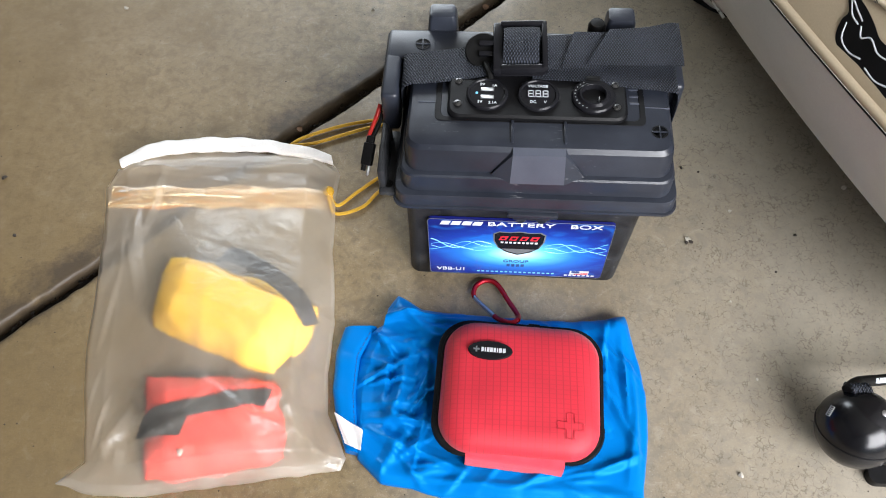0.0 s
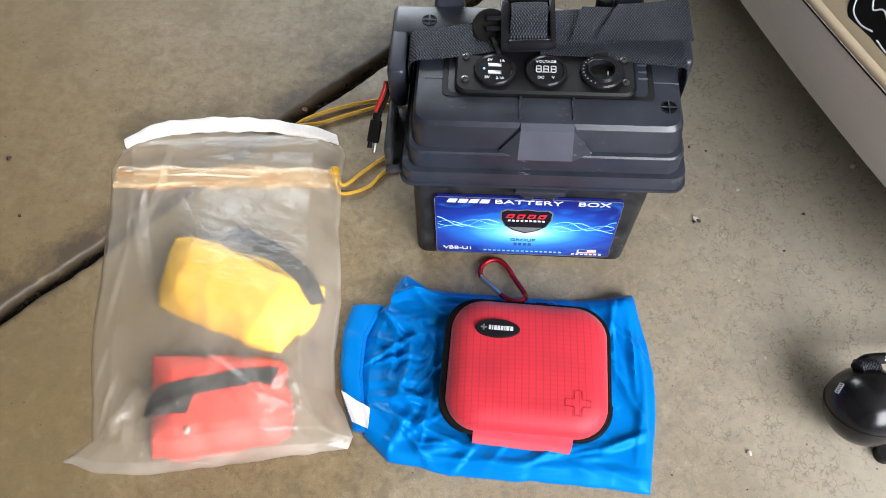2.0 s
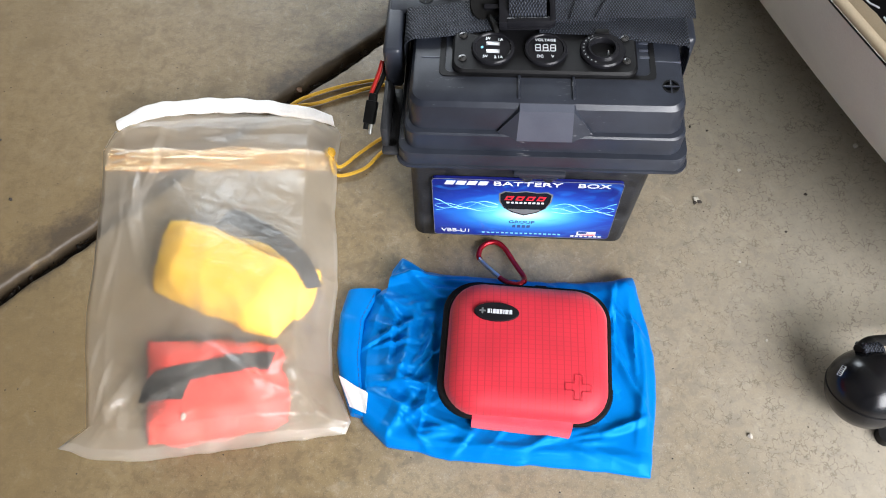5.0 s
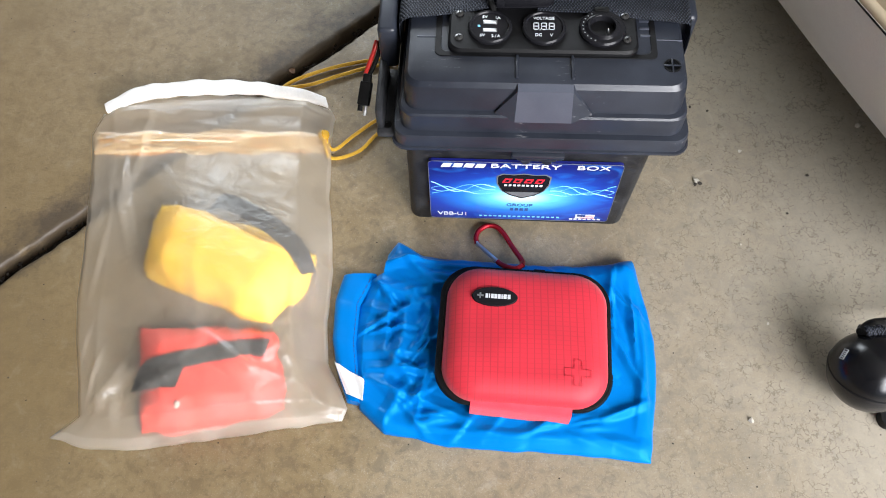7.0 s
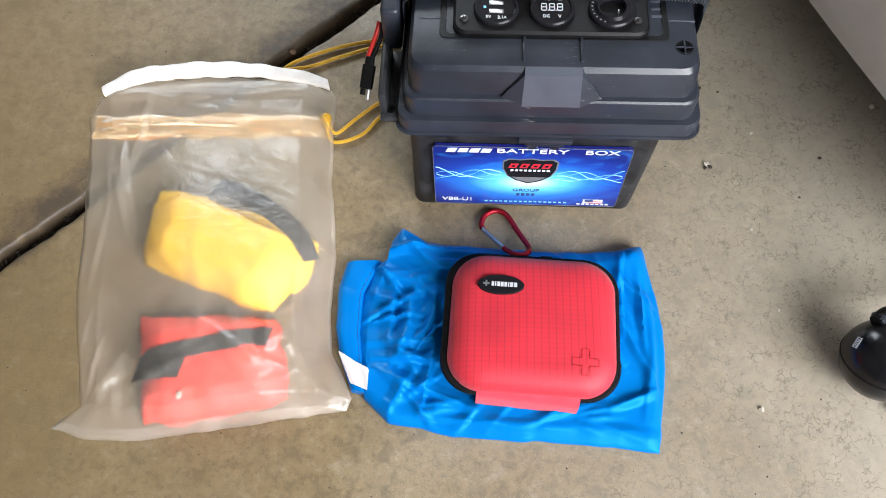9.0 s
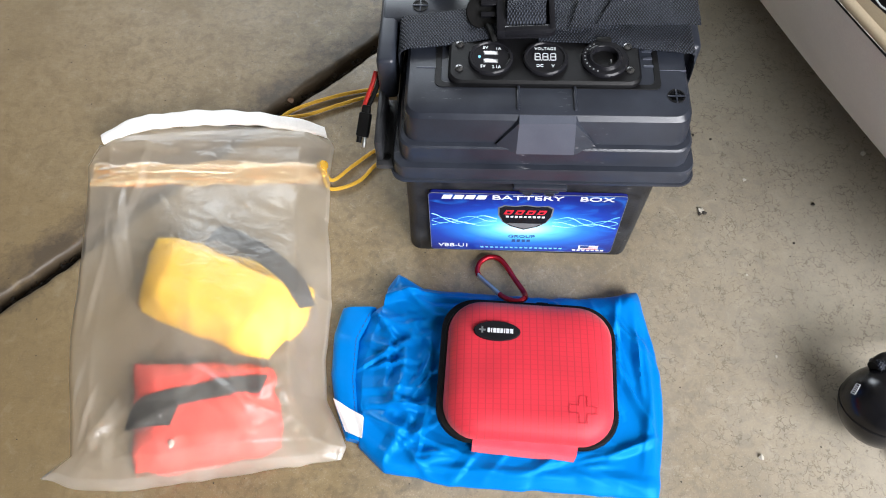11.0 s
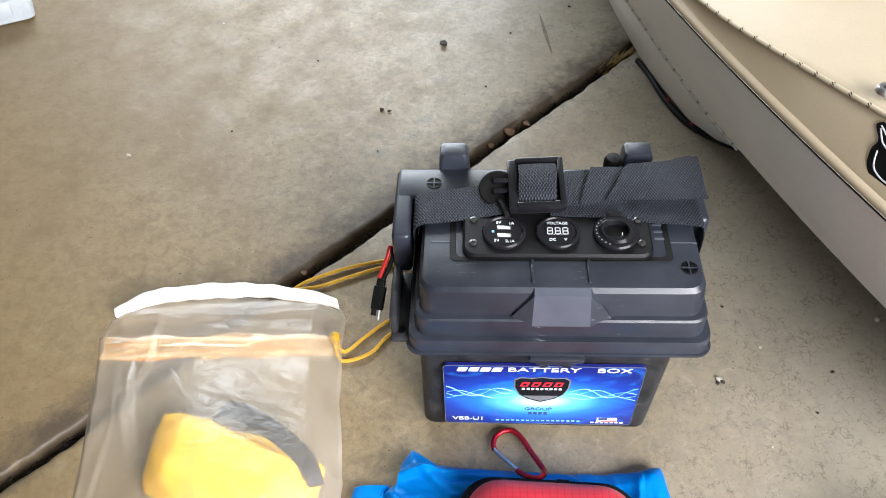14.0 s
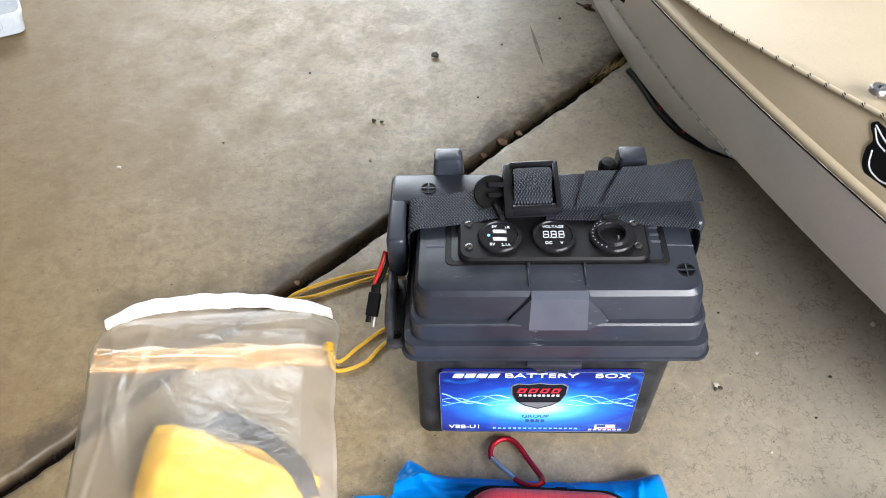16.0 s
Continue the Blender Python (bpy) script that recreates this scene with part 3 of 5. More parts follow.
# raised surround of the socket panel
part("panel_surround", on_lid(skin([ring(0.117, 0.063, z, w, d, 0.006) for z, w, d in ((0.217, 0.190, 0.060), (0.2187, 0.189, 0.059), (0.2187, 0.180, 0.050), (0.2175, 0.178, 0.048))], caps=(True, True))), MATT_BLACK, lid)
panel = part("socket_panel", on_lid(skin([ring(0.1145, 0.0605, z, w, d, r) for z, w, d, r in ((0.217, 0.163, 0.052, 0.012), (0.2215, 0.162, 0.051, 0.011), (0.2235, 0.158, 0.047, 0.010))])), MATT_BLACK, box, "black three-socket panel")
TOPZ = 0.2235
for x in (0.0425, 0.1855):
    for y in (0.0495, 0.0765):
        screw = part("screw", on_lid(lathe(((0.0036, 0), (0.0036, 0.0008), (0.0024, 0.0016), (0.0006, 0.0018)), pose(x, y, TOPZ), 16)), DARK_STEEL, panel, "small dark steel cross-head screw")
        for a in (20, 110):
            part("screw_slot", on_lid(block(-0.0018, 0.0018, -0.0003, 0.0003, 0.0016, 0.0021, 0, m=pose(x, y, TOPZ, 0, 0, a))), MATT_BLACK, screw)


def socket(x, label):
    m = pose(x, 0.0605, TOPZ)
    s = part("socket", on_lid(lathe(((0.0190, 0), (0.0190, 0.0022), (0.0178, 0.0034), (0.0162, 0.0034), (0.0154, 0.0022), (0.0002, 0.0022)), m, 40)), GLOSS_BLACK, panel, label)
    return s, lambda a, b: LID @ pose(x + a, 0.0605 + b, TOPZ + 0.0024)


UX = 0.0690
usb, at = socket(UX, "round USB charging socket")
for b in (0.0045, -0.0045):
    port = part("usb_port", on_lid(block(UX - 0.0058, UX + 0.0062, 0.0605 + b - 0.0021, 0.0605 + b + 0.0021, TOPZ + 0.0015, TOPZ + 0.0027, 0.0003)), STEEL, usb, "bright USB port")
    part("port_tongue", on_lid(block(UX - 0.0048, UX + 0.0052, 0.0605 + b - 0.0017, 0.0605 + b + 0.0002, TOPZ + 0.0026, TOPZ + 0.0031, 0)), INK_WHITE, usb)
lettering("5V", 0.0041, at(-0.0045, 0.0105), INK_WHITE, usb)
lettering("1A", 0.0041, at(0.0065, 0.0095), INK_WHITE, usb)
lettering("5V", 0.0041, at(-0.0065, -0.0105), INK_WHITE, usb)
lettering("2.1A", 0.0041, at(0.0050, -0.0112), INK_WHITE, usb)
part("indicator", on_lid(lathe(((0.0012, 0), (0.0012, 0.0005), (0.0005, 0.0009)), pose(UX - 0.0095, 0.0605, TOPZ + 0.0022), 12)), INK_CYAN, usb)
meter, at = socket(0.1152, "round digital voltage meter")
part("display", on_lid(block(0.1152 - 0.0108, 0.1152 + 0.0108, 0.0605 - 0.0040, 0.0605 + 0.0050, TOPZ + 0.0020, TOPZ + 0.0026, 0.0004)), GLOSS_BLACK, meter)
for k in range(3):
    cx = 0.1152 - 0.0066 + 0.0066 * k
    for dx, dy, w, h in ((0, 0.0036, 0.0036, 0.0008), (0, 0, 0.0036, 0.0008), (0, -0.0036, 0.0036, 0.0008), (-0.0021, 0.0018, 0.0008, 0.0030), (0.0021, 0.0018, 0.0008, 0.0030), (-0.0021, -0.0018, 0.0008, 0.0030), (0.0021, -0.0018, 0.0008, 0.0030)):
        part("digit_segment", on_lid(block(cx + dx - w / 2, cx + dx + w / 2, 0.0610 + dy - h / 2, 0.0610 + dy + h / 2, TOPZ + 0.0025, TOPZ + 0.0029, 0)), INK_WHITE, meter)
    if k < 2:
        part("decimal_point", on_lid(block(cx + 0.0030, cx + 0.0037, 0.0610 - 0.0042, 0.0610 - 0.0034, TOPZ + 0.0025, TOPZ + 0.0029, 0)), INK_WHITE, meter)
lettering("VOLTAGE", 0.0041, at(0, 0.0098), INK_WHITE, meter)
lettering("DC", 0.0042, at(-0.0048, -0.0092), INK_WHITE, meter)
lettering("V", 0.0042, at(0.0062, -0.0092), INK_WHITE, meter)
# twelve-volt outlet: a real well
m = pose(0.1650, 0.0605, TOPZ)
outlet = part("power_outlet", on_lid(lathe(((0.0200, 0), (0.0200, 0.0022), (0.0188, 0.0036), (0.0150, 0.0036), (0.0128, 0.0056), (0.0112, 0.0056), (0.0105, 0.0045), (0.0103, -0.004), (0.0001, -0.004)), m, 40, caps=(False, False))), GLOSS_BLACK, panel, "round twelve-volt outlet with an open well")
part("contact", on_lid(block(0.1695, 0.1703, 0.054, 0.0585, TOPZ - 0.003, TOPZ + 0.004, 0.0002, m=None)), STEEL, outlet)
for a in range(-60, 80, 14):
    q = radians(a + 180)
    part("small_print", on_lid(block(0.1650 + 0.0168 * math.cos(q) - 0.0006, 0.1650 + 0.0168 * math.cos(q) + 0.0006, 0.0605 + 0.0168 * math.sin(q) - 0.0006, 0.0605 + 0.0168 * math.sin(q) + 0.0006, TOPZ + 0.0034, TOPZ + 0.0038, 0)), INK_GREY, outlet)
# warning bars moulded beside the panel
for k in range(5):
    part("moulded_print", on_lid(block(0.1985, 0.2085 - 0.002 * (k % 2), 0.092 - 0.0085 * k, 0.0945 - 0.0085 * k, 0.218, 0.2186, 0.0002)), PLASTIC_SHEEN, lid)

# dust caps: flipped up, on little stems
cap = part("dust_cap", on_lid(lathe(((0.0165, 0), (0.0170, 0.001), (0.0170, 0.0045), (0.0160, 0.0055), (0.0002, 0.0055)), pose(0.0640, 0.109, 0.2285, 26, 0, 0), 32)), RUBBER, panel, "black rubber dust cap, flipped open")
for b in (-0.0045, 0.0055):
    part("cap_plug", on_lid(block(-0.004, 0.0115, b - 0.0022, b + 0.0022, 0.005, 0.0105, 0.0008, m=pose(0.0640, 0.109, 0.2285, 26, 0, 0))), GLOSS_BLACK, cap)
part("cap_stem", on_lid(tube(((0.0720, 0.078, TOPZ + 0.002), (0.0700, 0.083, TOPZ + 0.006), (0.0660, 0.094, TOPZ + 0.006)), 0.0028, 8)), RUBBER, cap)
stub = part("cap_hinge", on_lid(block(0.159, 0.1715, 0.078, 0.083, TOPZ - 0.001, TOPZ + 0.005, 0.0012)), RUBBER, panel)

# vents: a ring with a cross
for x, y in ((0.0055, 0.1285), (0.2230, 0.0270)):
    v = part("vent", on_lid(lathe(((0.0072, 0), (0.0072, 0.0007), (0.0060, 0.0007), (0.0060, 0.0002)), pose(x, y, 0.2178), 24, caps=(False, False))), RUBBER, lid, "round moulded vent with a cross")
    part("vent_disc", on_lid(lathe(((0.0068, 0), (0.0068, 0.0003), (0.0001, 0.0003)), pose(x, y, 0.2177), 24)), RUBBER, v)
    for a in (0, 90):
        part("vent_bar", on_lid(block(-0.0072, 0.0072, -0.0006, 0.0006, 0, 0.0011, 0.0002, m=pose(x, y, 0.2178, 0, 0, a))), PLASTIC, v)

# strap lugs at the sides, hinge posts at the back, flange with an eye
part("strap_lug", on_lid(block(-0.030, -0.0135, 0.062, 0.148, 0.168, 0.2175, 0.004, 3)), PLASTIC, lid)
part("strap_lug", on_lid(block(0.222, 0.253, 0.086, 0.126, 0.165, 0.214, 0.005, 3)), PLASTIC, lid)
part("back_ledge", on_lid(block(-0.029, 0.246, 0.110, 0.150, 0.150, 0.2178, 0.004, 3)), PLASTIC, lid)
for x in (0.0235, 0.195):
    part("hinge_post", on_lid(skin([ring(x, y, z, w, d, 0.004) for z, w, d, y in ((0.15, 0.032, 0.022, 0.158), (0.205, 0.030, 0.022, 0.158), (0.229, 0.027, 0.021, 0.1585), (0.2335, 0.024, 0.018, 0.1585), (0.2345, 0.019, 0.013, 0.1585))])), PLASTIC, lid)
part("lid_knob", on_lid(lathe(((0.006, 0), (0.0085, 0.003), (0.0085, 0.010), (0.0065, 0.014), (0.001, 0.015)), pose(0.172, 0.150, 0.2165), 20)), RUBBER, lid)
flange = part("side_flange", on_lid(block(-0.031, -0.010, -0.002, 0.075, 0.146, 0.153, 0.003, 2)), PLASTIC_BASE, box)
part("side_flange_wall", on_lid(block(-0.031, -0.024, 0.004, 0.075, 0.150, 0.178, 0.003, 2)), PLASTIC_BASE, flange)
part("flange_eye", on_lid(lathe(((0.0042, 0), (0.0042, 0.0008), (0.0026, 0.0008), (0.0024, 0)), pose(-0.0215, 0.008, 0.1532), 16)), RUBBER, flange)

# latch at the front
latch = part("latch", block(0.092, 0.140, -0.0185, -0.006, 0.1400, 0.1462, 0.002), PLASTIC, box, "black plastic front latch")
part("latch_tab", block(0.098, 0.134, -0.0160, -0.006, 0.1335, 0.1400, 0.0015), PLASTIC, latch)
for x in (0.104, 0.124):
    part("latch_prong", lathe(((0.0050, 0), (0.0050, 0.004), (0.004, 0.005)), pose(x + 0.002, -0.0088, 0.1300, 90, 0, 0), 16), PLASTIC, latch)

# ---- the printed label ----
FACE = Matrix.Translation((0.1085, -0.0076, 0.0675)) @ pose(0, 0, 0, 90, 0, 0) @ pose(0, 0, 0, 0, 0, 1.0)
LW, LH = 0.184, 0.1045
bm = bmesh.new()
uvl = bm.loops.layers.uv.verify()
cor = [(p.x, p.y) for p in ring(0, 0, 0, LW, LH, 0.004, 4)]
vs = [bm.verts.new(FACE @ Vector((x, y, 0.0004))) for x, y in cor]
vb = [bm.verts.new(FACE @ Vector((x, y, -0.0030))) for x, y in cor]
f = bm.faces.new(vs)
for l, (x, y) in zip(f.loops, cor):
    l[uvl].uv = (x / LW + 0.5, y / LH + 0.5)
for i in range(len(cor)):
    bm.faces.new((vb[i], vb[(i + 1) % len(cor)], vs[(i + 1) % len(cor)], vs[i]))
sheet = part("label_sheet", bm, PRINT, box, "glossy printed blue label", flat=True)
edge = [FACE @ Vector((x, y, 0.0005)) for x, y in cor]
part("label_border", tube(edge, 0.00025, 5, smooth=False, loop=True), INK_GREY, sheet)


def ink(poly, material, lift=0.0005, name="print_shape", dx=0.0, dy=0.0):
    return part(name, lay([(x + dx, y + dy) for x, y in poly], FACE @ Matrix.Translation((0, 0, lift)), 0.0002), material, sheet, flat=True)


def slanted(x, y, w, h, lean=0.0):
    return [(x - w / 2 - lean, y - h / 2), (x + w / 2 - lean, y - h / 2), (x + w / 2 + lean, y + h / 2), (x - w / 2 + lean, y + h / 2)]


# brand word as plain slanted shapes
for k in range(4):
    ink(slanted(-0.0745 + 0.0107 * k, 0.0462, 0.0088, 0.0066, 0.0012), INK_WHITE, name="brand_shape")
lettering("BATTERY", 0.0096, FACE @ Matrix.Translation((0.0, 0.0462, 0.0006)), INK_WHITE, sheet, stretch=1.68)
lettering("BOX", 0.0096, FACE @ Matrix.Translation((0.0640, 0.0462, 0.0006)), INK_WHITE, sheet, stretch=1.6)
lettering("VBB-U1", 0.0088, FACE @ Matrix.Translation((-0.0690, -0.0435, 0.0006)), INK_WHITE, sheet, stretch=1.1)
lettering("GROUP", 0.0072, FACE @ Matrix.Translation((-0.0010, -0.0235, 0.0006)), INK_NAVY, sheet, stretch=1.1)
for k in range(4):
    ink(slanted(-0.0085 + 0.005 * k, -0.0318, 0.0034, 0.0050), INK_NAVY)
for k in range(17):
    ink(slanted(-0.040 + 0.005 * k, -0.0460, 0.0030, 0.0022), INK_CYAN)
for k in range(7):
    ink(slanted(0.054 + 0.0048 * k, -0.0482, 0.0032, 0.0024), INK_WHITE)
ink(slanted(0.068, -0.0425, 0.020, 0.0075), INK_WHITE, name="flag_shape")
ink(slanted(0.064, -0.0408, 0.0085, 0.0040), INK_NAVY, 0.0008, name="flag_corner")
for k in range(2):
    ink(slanted(0.070, -0.0450 + 0.0026 * k, 0.015, 0.0009), INK_RED, 0.0008, name="flag_stripe")
# shield
shield = [(-0.025, 0.0165), (-0.020, 0.0205), (-0.010, 0.0195), (0, 0.0215), (0.010, 0.0195), (0.020, 0.0205), (0.025, 0.0165), (0.0245, 0.004), (0.020, -0.008), (0.012, -0.0155), (0, -0.021), (-0.012, -0.0155), (-0.020, -0.008), (-0.0245, 0.004)]
ink([(x * 1.06, y * 1.06) for x, y in shield], INK_GREY, 0.0005, "shield_edge", 0, 0.012)
ink(shield, GLOSS_BLACK, 0.0008, "shield", 0, 0.012)
ink([(-0.017, -0.0095), (0.017, -0.0095), (0.0105, -0.0145), (0, -0.019), (-0.0105, -0.0145)], INK_GREY, 0.0011, "shield_gloss", 0, 0.012)
for k in range(4):
    ink(slanted(-0.0160 + 0.0105 * k, 0.0225, 0.0075, 0.0075, 0.0012), INK_RED, 0.0011, "brand_shape")
    ink(slanted(-0.0160 + 0.0105 * k, 0.0225, 0.0032, 0.0028, 0.0005), GLOSS_BLACK, 0.0014, "brand_shape")
for k in range(9):
    ink(slanted(-0.0170 + 0.0043 * k, 0.0145, 0.0028, 0.0030), INK_WHITE, 0.0011, "small_print")
# light trails
for k, (amp, ph, lift) in enumerate(((0.0085, 0.4, 0.012), (0.0050, 1.9, 0.008), (0.0040, 3.4, 0.003), (0.0065, 5.0, 0.010))):
    for s in (-1, 1):
        line = [FACE @ Vector((s * (0.027 + 0.0021 * i), lift + amp * math.sin(ph + i * 0.24) * min(1, 0.3 + i / 14) - 0.004, 0.0005)) for i in range(31)]
        part("light_trail", tube(line, 0.00028 if k else 0.00045, 4, smooth=False), INK_CYAN, sheet)

# ---- strap and buckle over the lid ----
strap = part("strap", on_lid(ribbon(
    ((-0.0105, 0.091, 0.190), (-0.0105, 0.091, 0.213), (-0.006, 0.0915, 0.2215), (0.008, 0.0925, 0.2230), (0.040, 0.097, 0.2240), (0.070, 0.101, 0.2275), (0.090, 0.105, 0.230)),
    ((0, 0.019, 0), (0, 0.019, 0), (-0.003, 0.019, 0), (-0.003, 0.0195, 0), (-0.004, 0.0185, 0.001), (-0.002, 0.019, 0.001), (0, 0.019, 0)), 0.0022)), WEB, box, "black woven webbing strap")
for pts, sides in (
        (((0.112, 0.106, 0.2350), (0.125, 0.107, 0.2330), (0.140, 0.108, 0.2318), (0.153, 0.110, 0.2300)), ((0, 0.0200, 0), (0.001, 0.0200, 0.001), (0.003, 0.0200, 0.003), (0.005, 0.0195, 0.003))),
        (((0.142, 0.1085, 0.2350), (0.156, 0.110, 0.2338), (0.172, 0.112, 0.2318), (0.187, 0.1145, 0.2298)), ((0.006, 0.0200, 0.003), (0.006, 0.0200, 0.003), (0.008, 0.0200, 0.003), (0.010, 0.0200, 0.003))),
        (((0.170, 0.1120, 0.2358), (0.190, 0.1150, 0.2340), (0.215, 0.118, 0.2325), (0.236, 0.121, 0.2330), (0.2480, 0.122, 0.2315)), ((0.011, 0.0200, 0.003), (0.009, 0.0205, 0.003), (0.004, 0.0220, 0.003), (0.001, 0.0240, 0.003), (-0.001, 0.0245, 0.003)))):
    part("strap_fold", on_lid(ribbon(pts, sides, 0.0022)), WEB, strap)
part("strap_under", on_lid(ribbon(
    ((0.110, 0.098, 0.2265), (0.150, 0.098, 0.2255), (0.200, 0.094, 0.2230), (0.232, 0.0915, 0.2220), (0.2440, 0.090, 0.2150), (0.2455, 0.090, 0.165)),
    ((0, 0.020, 0), (0, 0.020, 0), (0.001, 0.020, 0), (0.001, 0.020, 0), (0, 0.019, 0), (0, 0.019, 0)), 0.0022)), WEB, strap)
BUCK = pose(0.0985, 0.1065, 0.2375, 6, -2, 1)


def bar(x0, x1, y0, y1, z0, z1, bevel=0.0016):
    return on_lid(block(x0, x1, y0, y1, z0, z1, bevel, 2, m=BUCK))


buckle = part("buckle", bar(-0.0255, -0.0155, -0.0275, 0.0275, -0.007, 0.004), GLOSS_BLACK, strap, "black plastic cam buckle")
part("buckle_bar", bar(0.0190, 0.0245, -0.0275, 0.0275, -0.004, 0.006), GLOSS_BLACK, buckle)
part("buckle_bar", bar(-0.0185, 0.0225, 0.0225, 0.0280, -0.004, 0.006), GLOSS_BLACK, buckle)
part("buckle_bar", bar(-0.0185, 0.0225, -0.0280, -0.0220, -0.005, 0.005), GLOSS_BLACK, buckle)
part("buckle_base", bar(-0.024, 0.021, -0.026, 0.026, -0.0095, -0.006), GLOSS_BLACK, buckle)
part("buckle_strap", on_lid(ribbon([BUCK @ Vector(p) for p in ((0.000, -0.0205, -0.004), (0.000, -0.0185, 0.003), (0.000, -0.010, 0.008), (0.001, 0.004, 0.010), (0.001, 0.015, 0.008), (0.001, 0.0215, 0.002))],
     [BUCK.to_3x3() @ Vector((0.0165, 0, 0.0))] * 6, 0.0024)), WEB, strap)

# ---- plug on red and black lead ----
lead = part("lead", on_lid(tube(((-0.034, 0.080, 0.185), (-0.037, 0.072, 0.178), (-0.040, 0.064, 0.174), (-0.043, 0.056, 0.170), (-0.0445, 0.050, 0.168)), 0.0022, 10)), WIRE_RED, box, "red and black two-core lead")
part("black_core", on_lid(tube(((-0.0300, 0.080, 0.185), (-0.0325, 0.070, 0.178), (-0.0355, 0.062, 0.174), (-0.039, 0.055, 0.170), (-0.0415, 0.049, 0.168)), 0.0022, 10)), RUBBER, lead)
PLUG = Matrix.Translation((-0.044, 0.038, 0.160)) @ pose(0, 0, 0, 34, 0, -10)
plug = part("plug", block(-0.0055, 0.0055, -0.011, 0.011, -0.004, 0.004, 0.0015, m=LID @ PLUG), RUBBER, lead, "small black two-pin plug")
part("plug_neck", block(-0.004, 0.004, 0.010, 0.018, -0.003, 0.003, 0.0015, m=LID @ PLUG), RUBBER, plug)
part("plug_pin", lathe(((0.0016, 0), (0.0016, 0.009), (0.0008, 0.010)), LID @ PLUG @ pose(0.0025, -0.0105, 0, 90, 0, 0), 12), STEEL, plug)
part("plug_sleeve", lathe(((0.0025, 0), (0.0025, 0.006), (0.0014, 0.006)), LID @ PLUG @ pose(-0.0025, -0.0105, 0, 90, 0, 0), 12), RUBBER, plug)

# ---- yellow cord lying from the box to the clear bag ----
cord = thing("yellow_cord", (-0.08, 0.13, 0), "thin yellow cord in loose loops on the concrete", "cord")
for pts in (((0.000, 0.215, 0.004), (-0.045, 0.216, 0.003), (-0.100, 0.203, 0.003), (-0.150, 0.180, 0.003), (-0.172, 0.160, 0.003)),
            ((0.000, 0.209, 0.004), (-0.055, 0.205, 0.003), (-0.100, 0.188, 0.003), (-0.135, 0.172, 0.003), (-0.165, 0.166, 0.003)),
            ((0.000, 0.140, 0.004), (-0.045, 0.128, 0.003), (-0.075, 0.102, 0.003), (-0.096, 0.080, 0.004), (-0.106, 0.088, 0.012)),
            ((0.000, 0.122, 0.004), (-0.045, 0.108, 0.003), (-0.068, 0.080, 0.003), (-0.098, 0.069, 0.003), (-0.108, 0.085, 0.012))):
    part("cord_run", tube(pts, 0.0021, 8), CORD_YELLOW, cord)

# ---- blue stuff sack ----
sack = thing("stuff_sack", (0.09, -0.15, 0), "bright blue nylon stuff sack lying flat and creased on concrete", "bag")
TOP_X = ((0, -0.0385), (0.05, -0.0249), (0.09, -0.0237), (0.13, -0.0148), (0.20, 0.0118), (0.35, 0.0567), (0.55, 0.1200), (0.90, 0.2053), (1, 0.2249))
TOP_Y = ((0, -0.0775), (0.05, -0.0708), (0.09, -0.0540), (0.13, -0.0386), (0.20, -0.0519), (0.35, -0.0527), (0.55, -0.0561), (0.90, -0.0560), (1, -0.0500))
LOW_X = ((0, -0.0425), (0.05, -0.0392), (0.13, -0.0151), (0.20, 0.0138), (0.32, 0.0443), (0.55, 0.1141), (0.88, 0.1964), (1, 0.2315))
LOW_Y = ((0, -0.2080), (0.05, -0.2164), (0.13, -0.2372), (0.20, -0.2406), (0.32, -0.2471), (0.55, -0.2480), (0.88, -0.2513), (1, -0.2545))


def sack_edge(u, v):
    x = curve_at(LOW_X, u) * (1 - v) + curve_at(TOP_X, u) * v
    y = curve_at(LOW_Y, u) * (1 - v) + curve_at(TOP_Y, u) * v
    x += math.sin(math.pi * v ** 1.15) * (0.0155 * max(0, u - 0.75) / 0.25 - 0.0125 * max(0, 0.16 - u) / 0.16)
    return x + 0.0016 * rough_noise((u, v), 12, 4), y + 0.0020 * rough_noise((u, v), 14, 6)


def fold_set(seed, groups, narrow, broad):
    """Straight sharp creases: each a start, a run, a height and a width."""
    pick, found = random.Random(seed), []
    for count, (x0, x1), (y0, y1), (a0, a1), (l0, l1), (h0, h1) in groups:
        for k in range(count):
            p, w = Vector((pick.uniform(x0, x1), pick.uniform(y0, y1))), pick.uniform(a0, a1)
            found.append((p, Vector((math.cos(w), math.sin(w))) * pick.uniform(l0, l1), pick.uniform(h0, h1), pick.uniform(narrow, broad)))
    return found


def creases(folds, x, y):
    """Tent-shaped ridges, steep on one side, fading along their run."""
    total = 0.0
    for p, d, amp, wide in folds:
        gx, gy = x - p.x, y - p.y
        if gx * gx + gy * gy > 0.018:
            continue
        t = (gx * d.x + gy * d.y) / d.length_squared
        if -0.15 < t < 1.15:
            side = (gx * -d.y + gy * d.x) / d.length
            w = wide * (1.7 if side > 0 else 0.7)
            total += amp * max(0.0, 1 - abs(side) / w) * max(0.0, 1 - abs(t - 0.45) / 0.7)
    return total


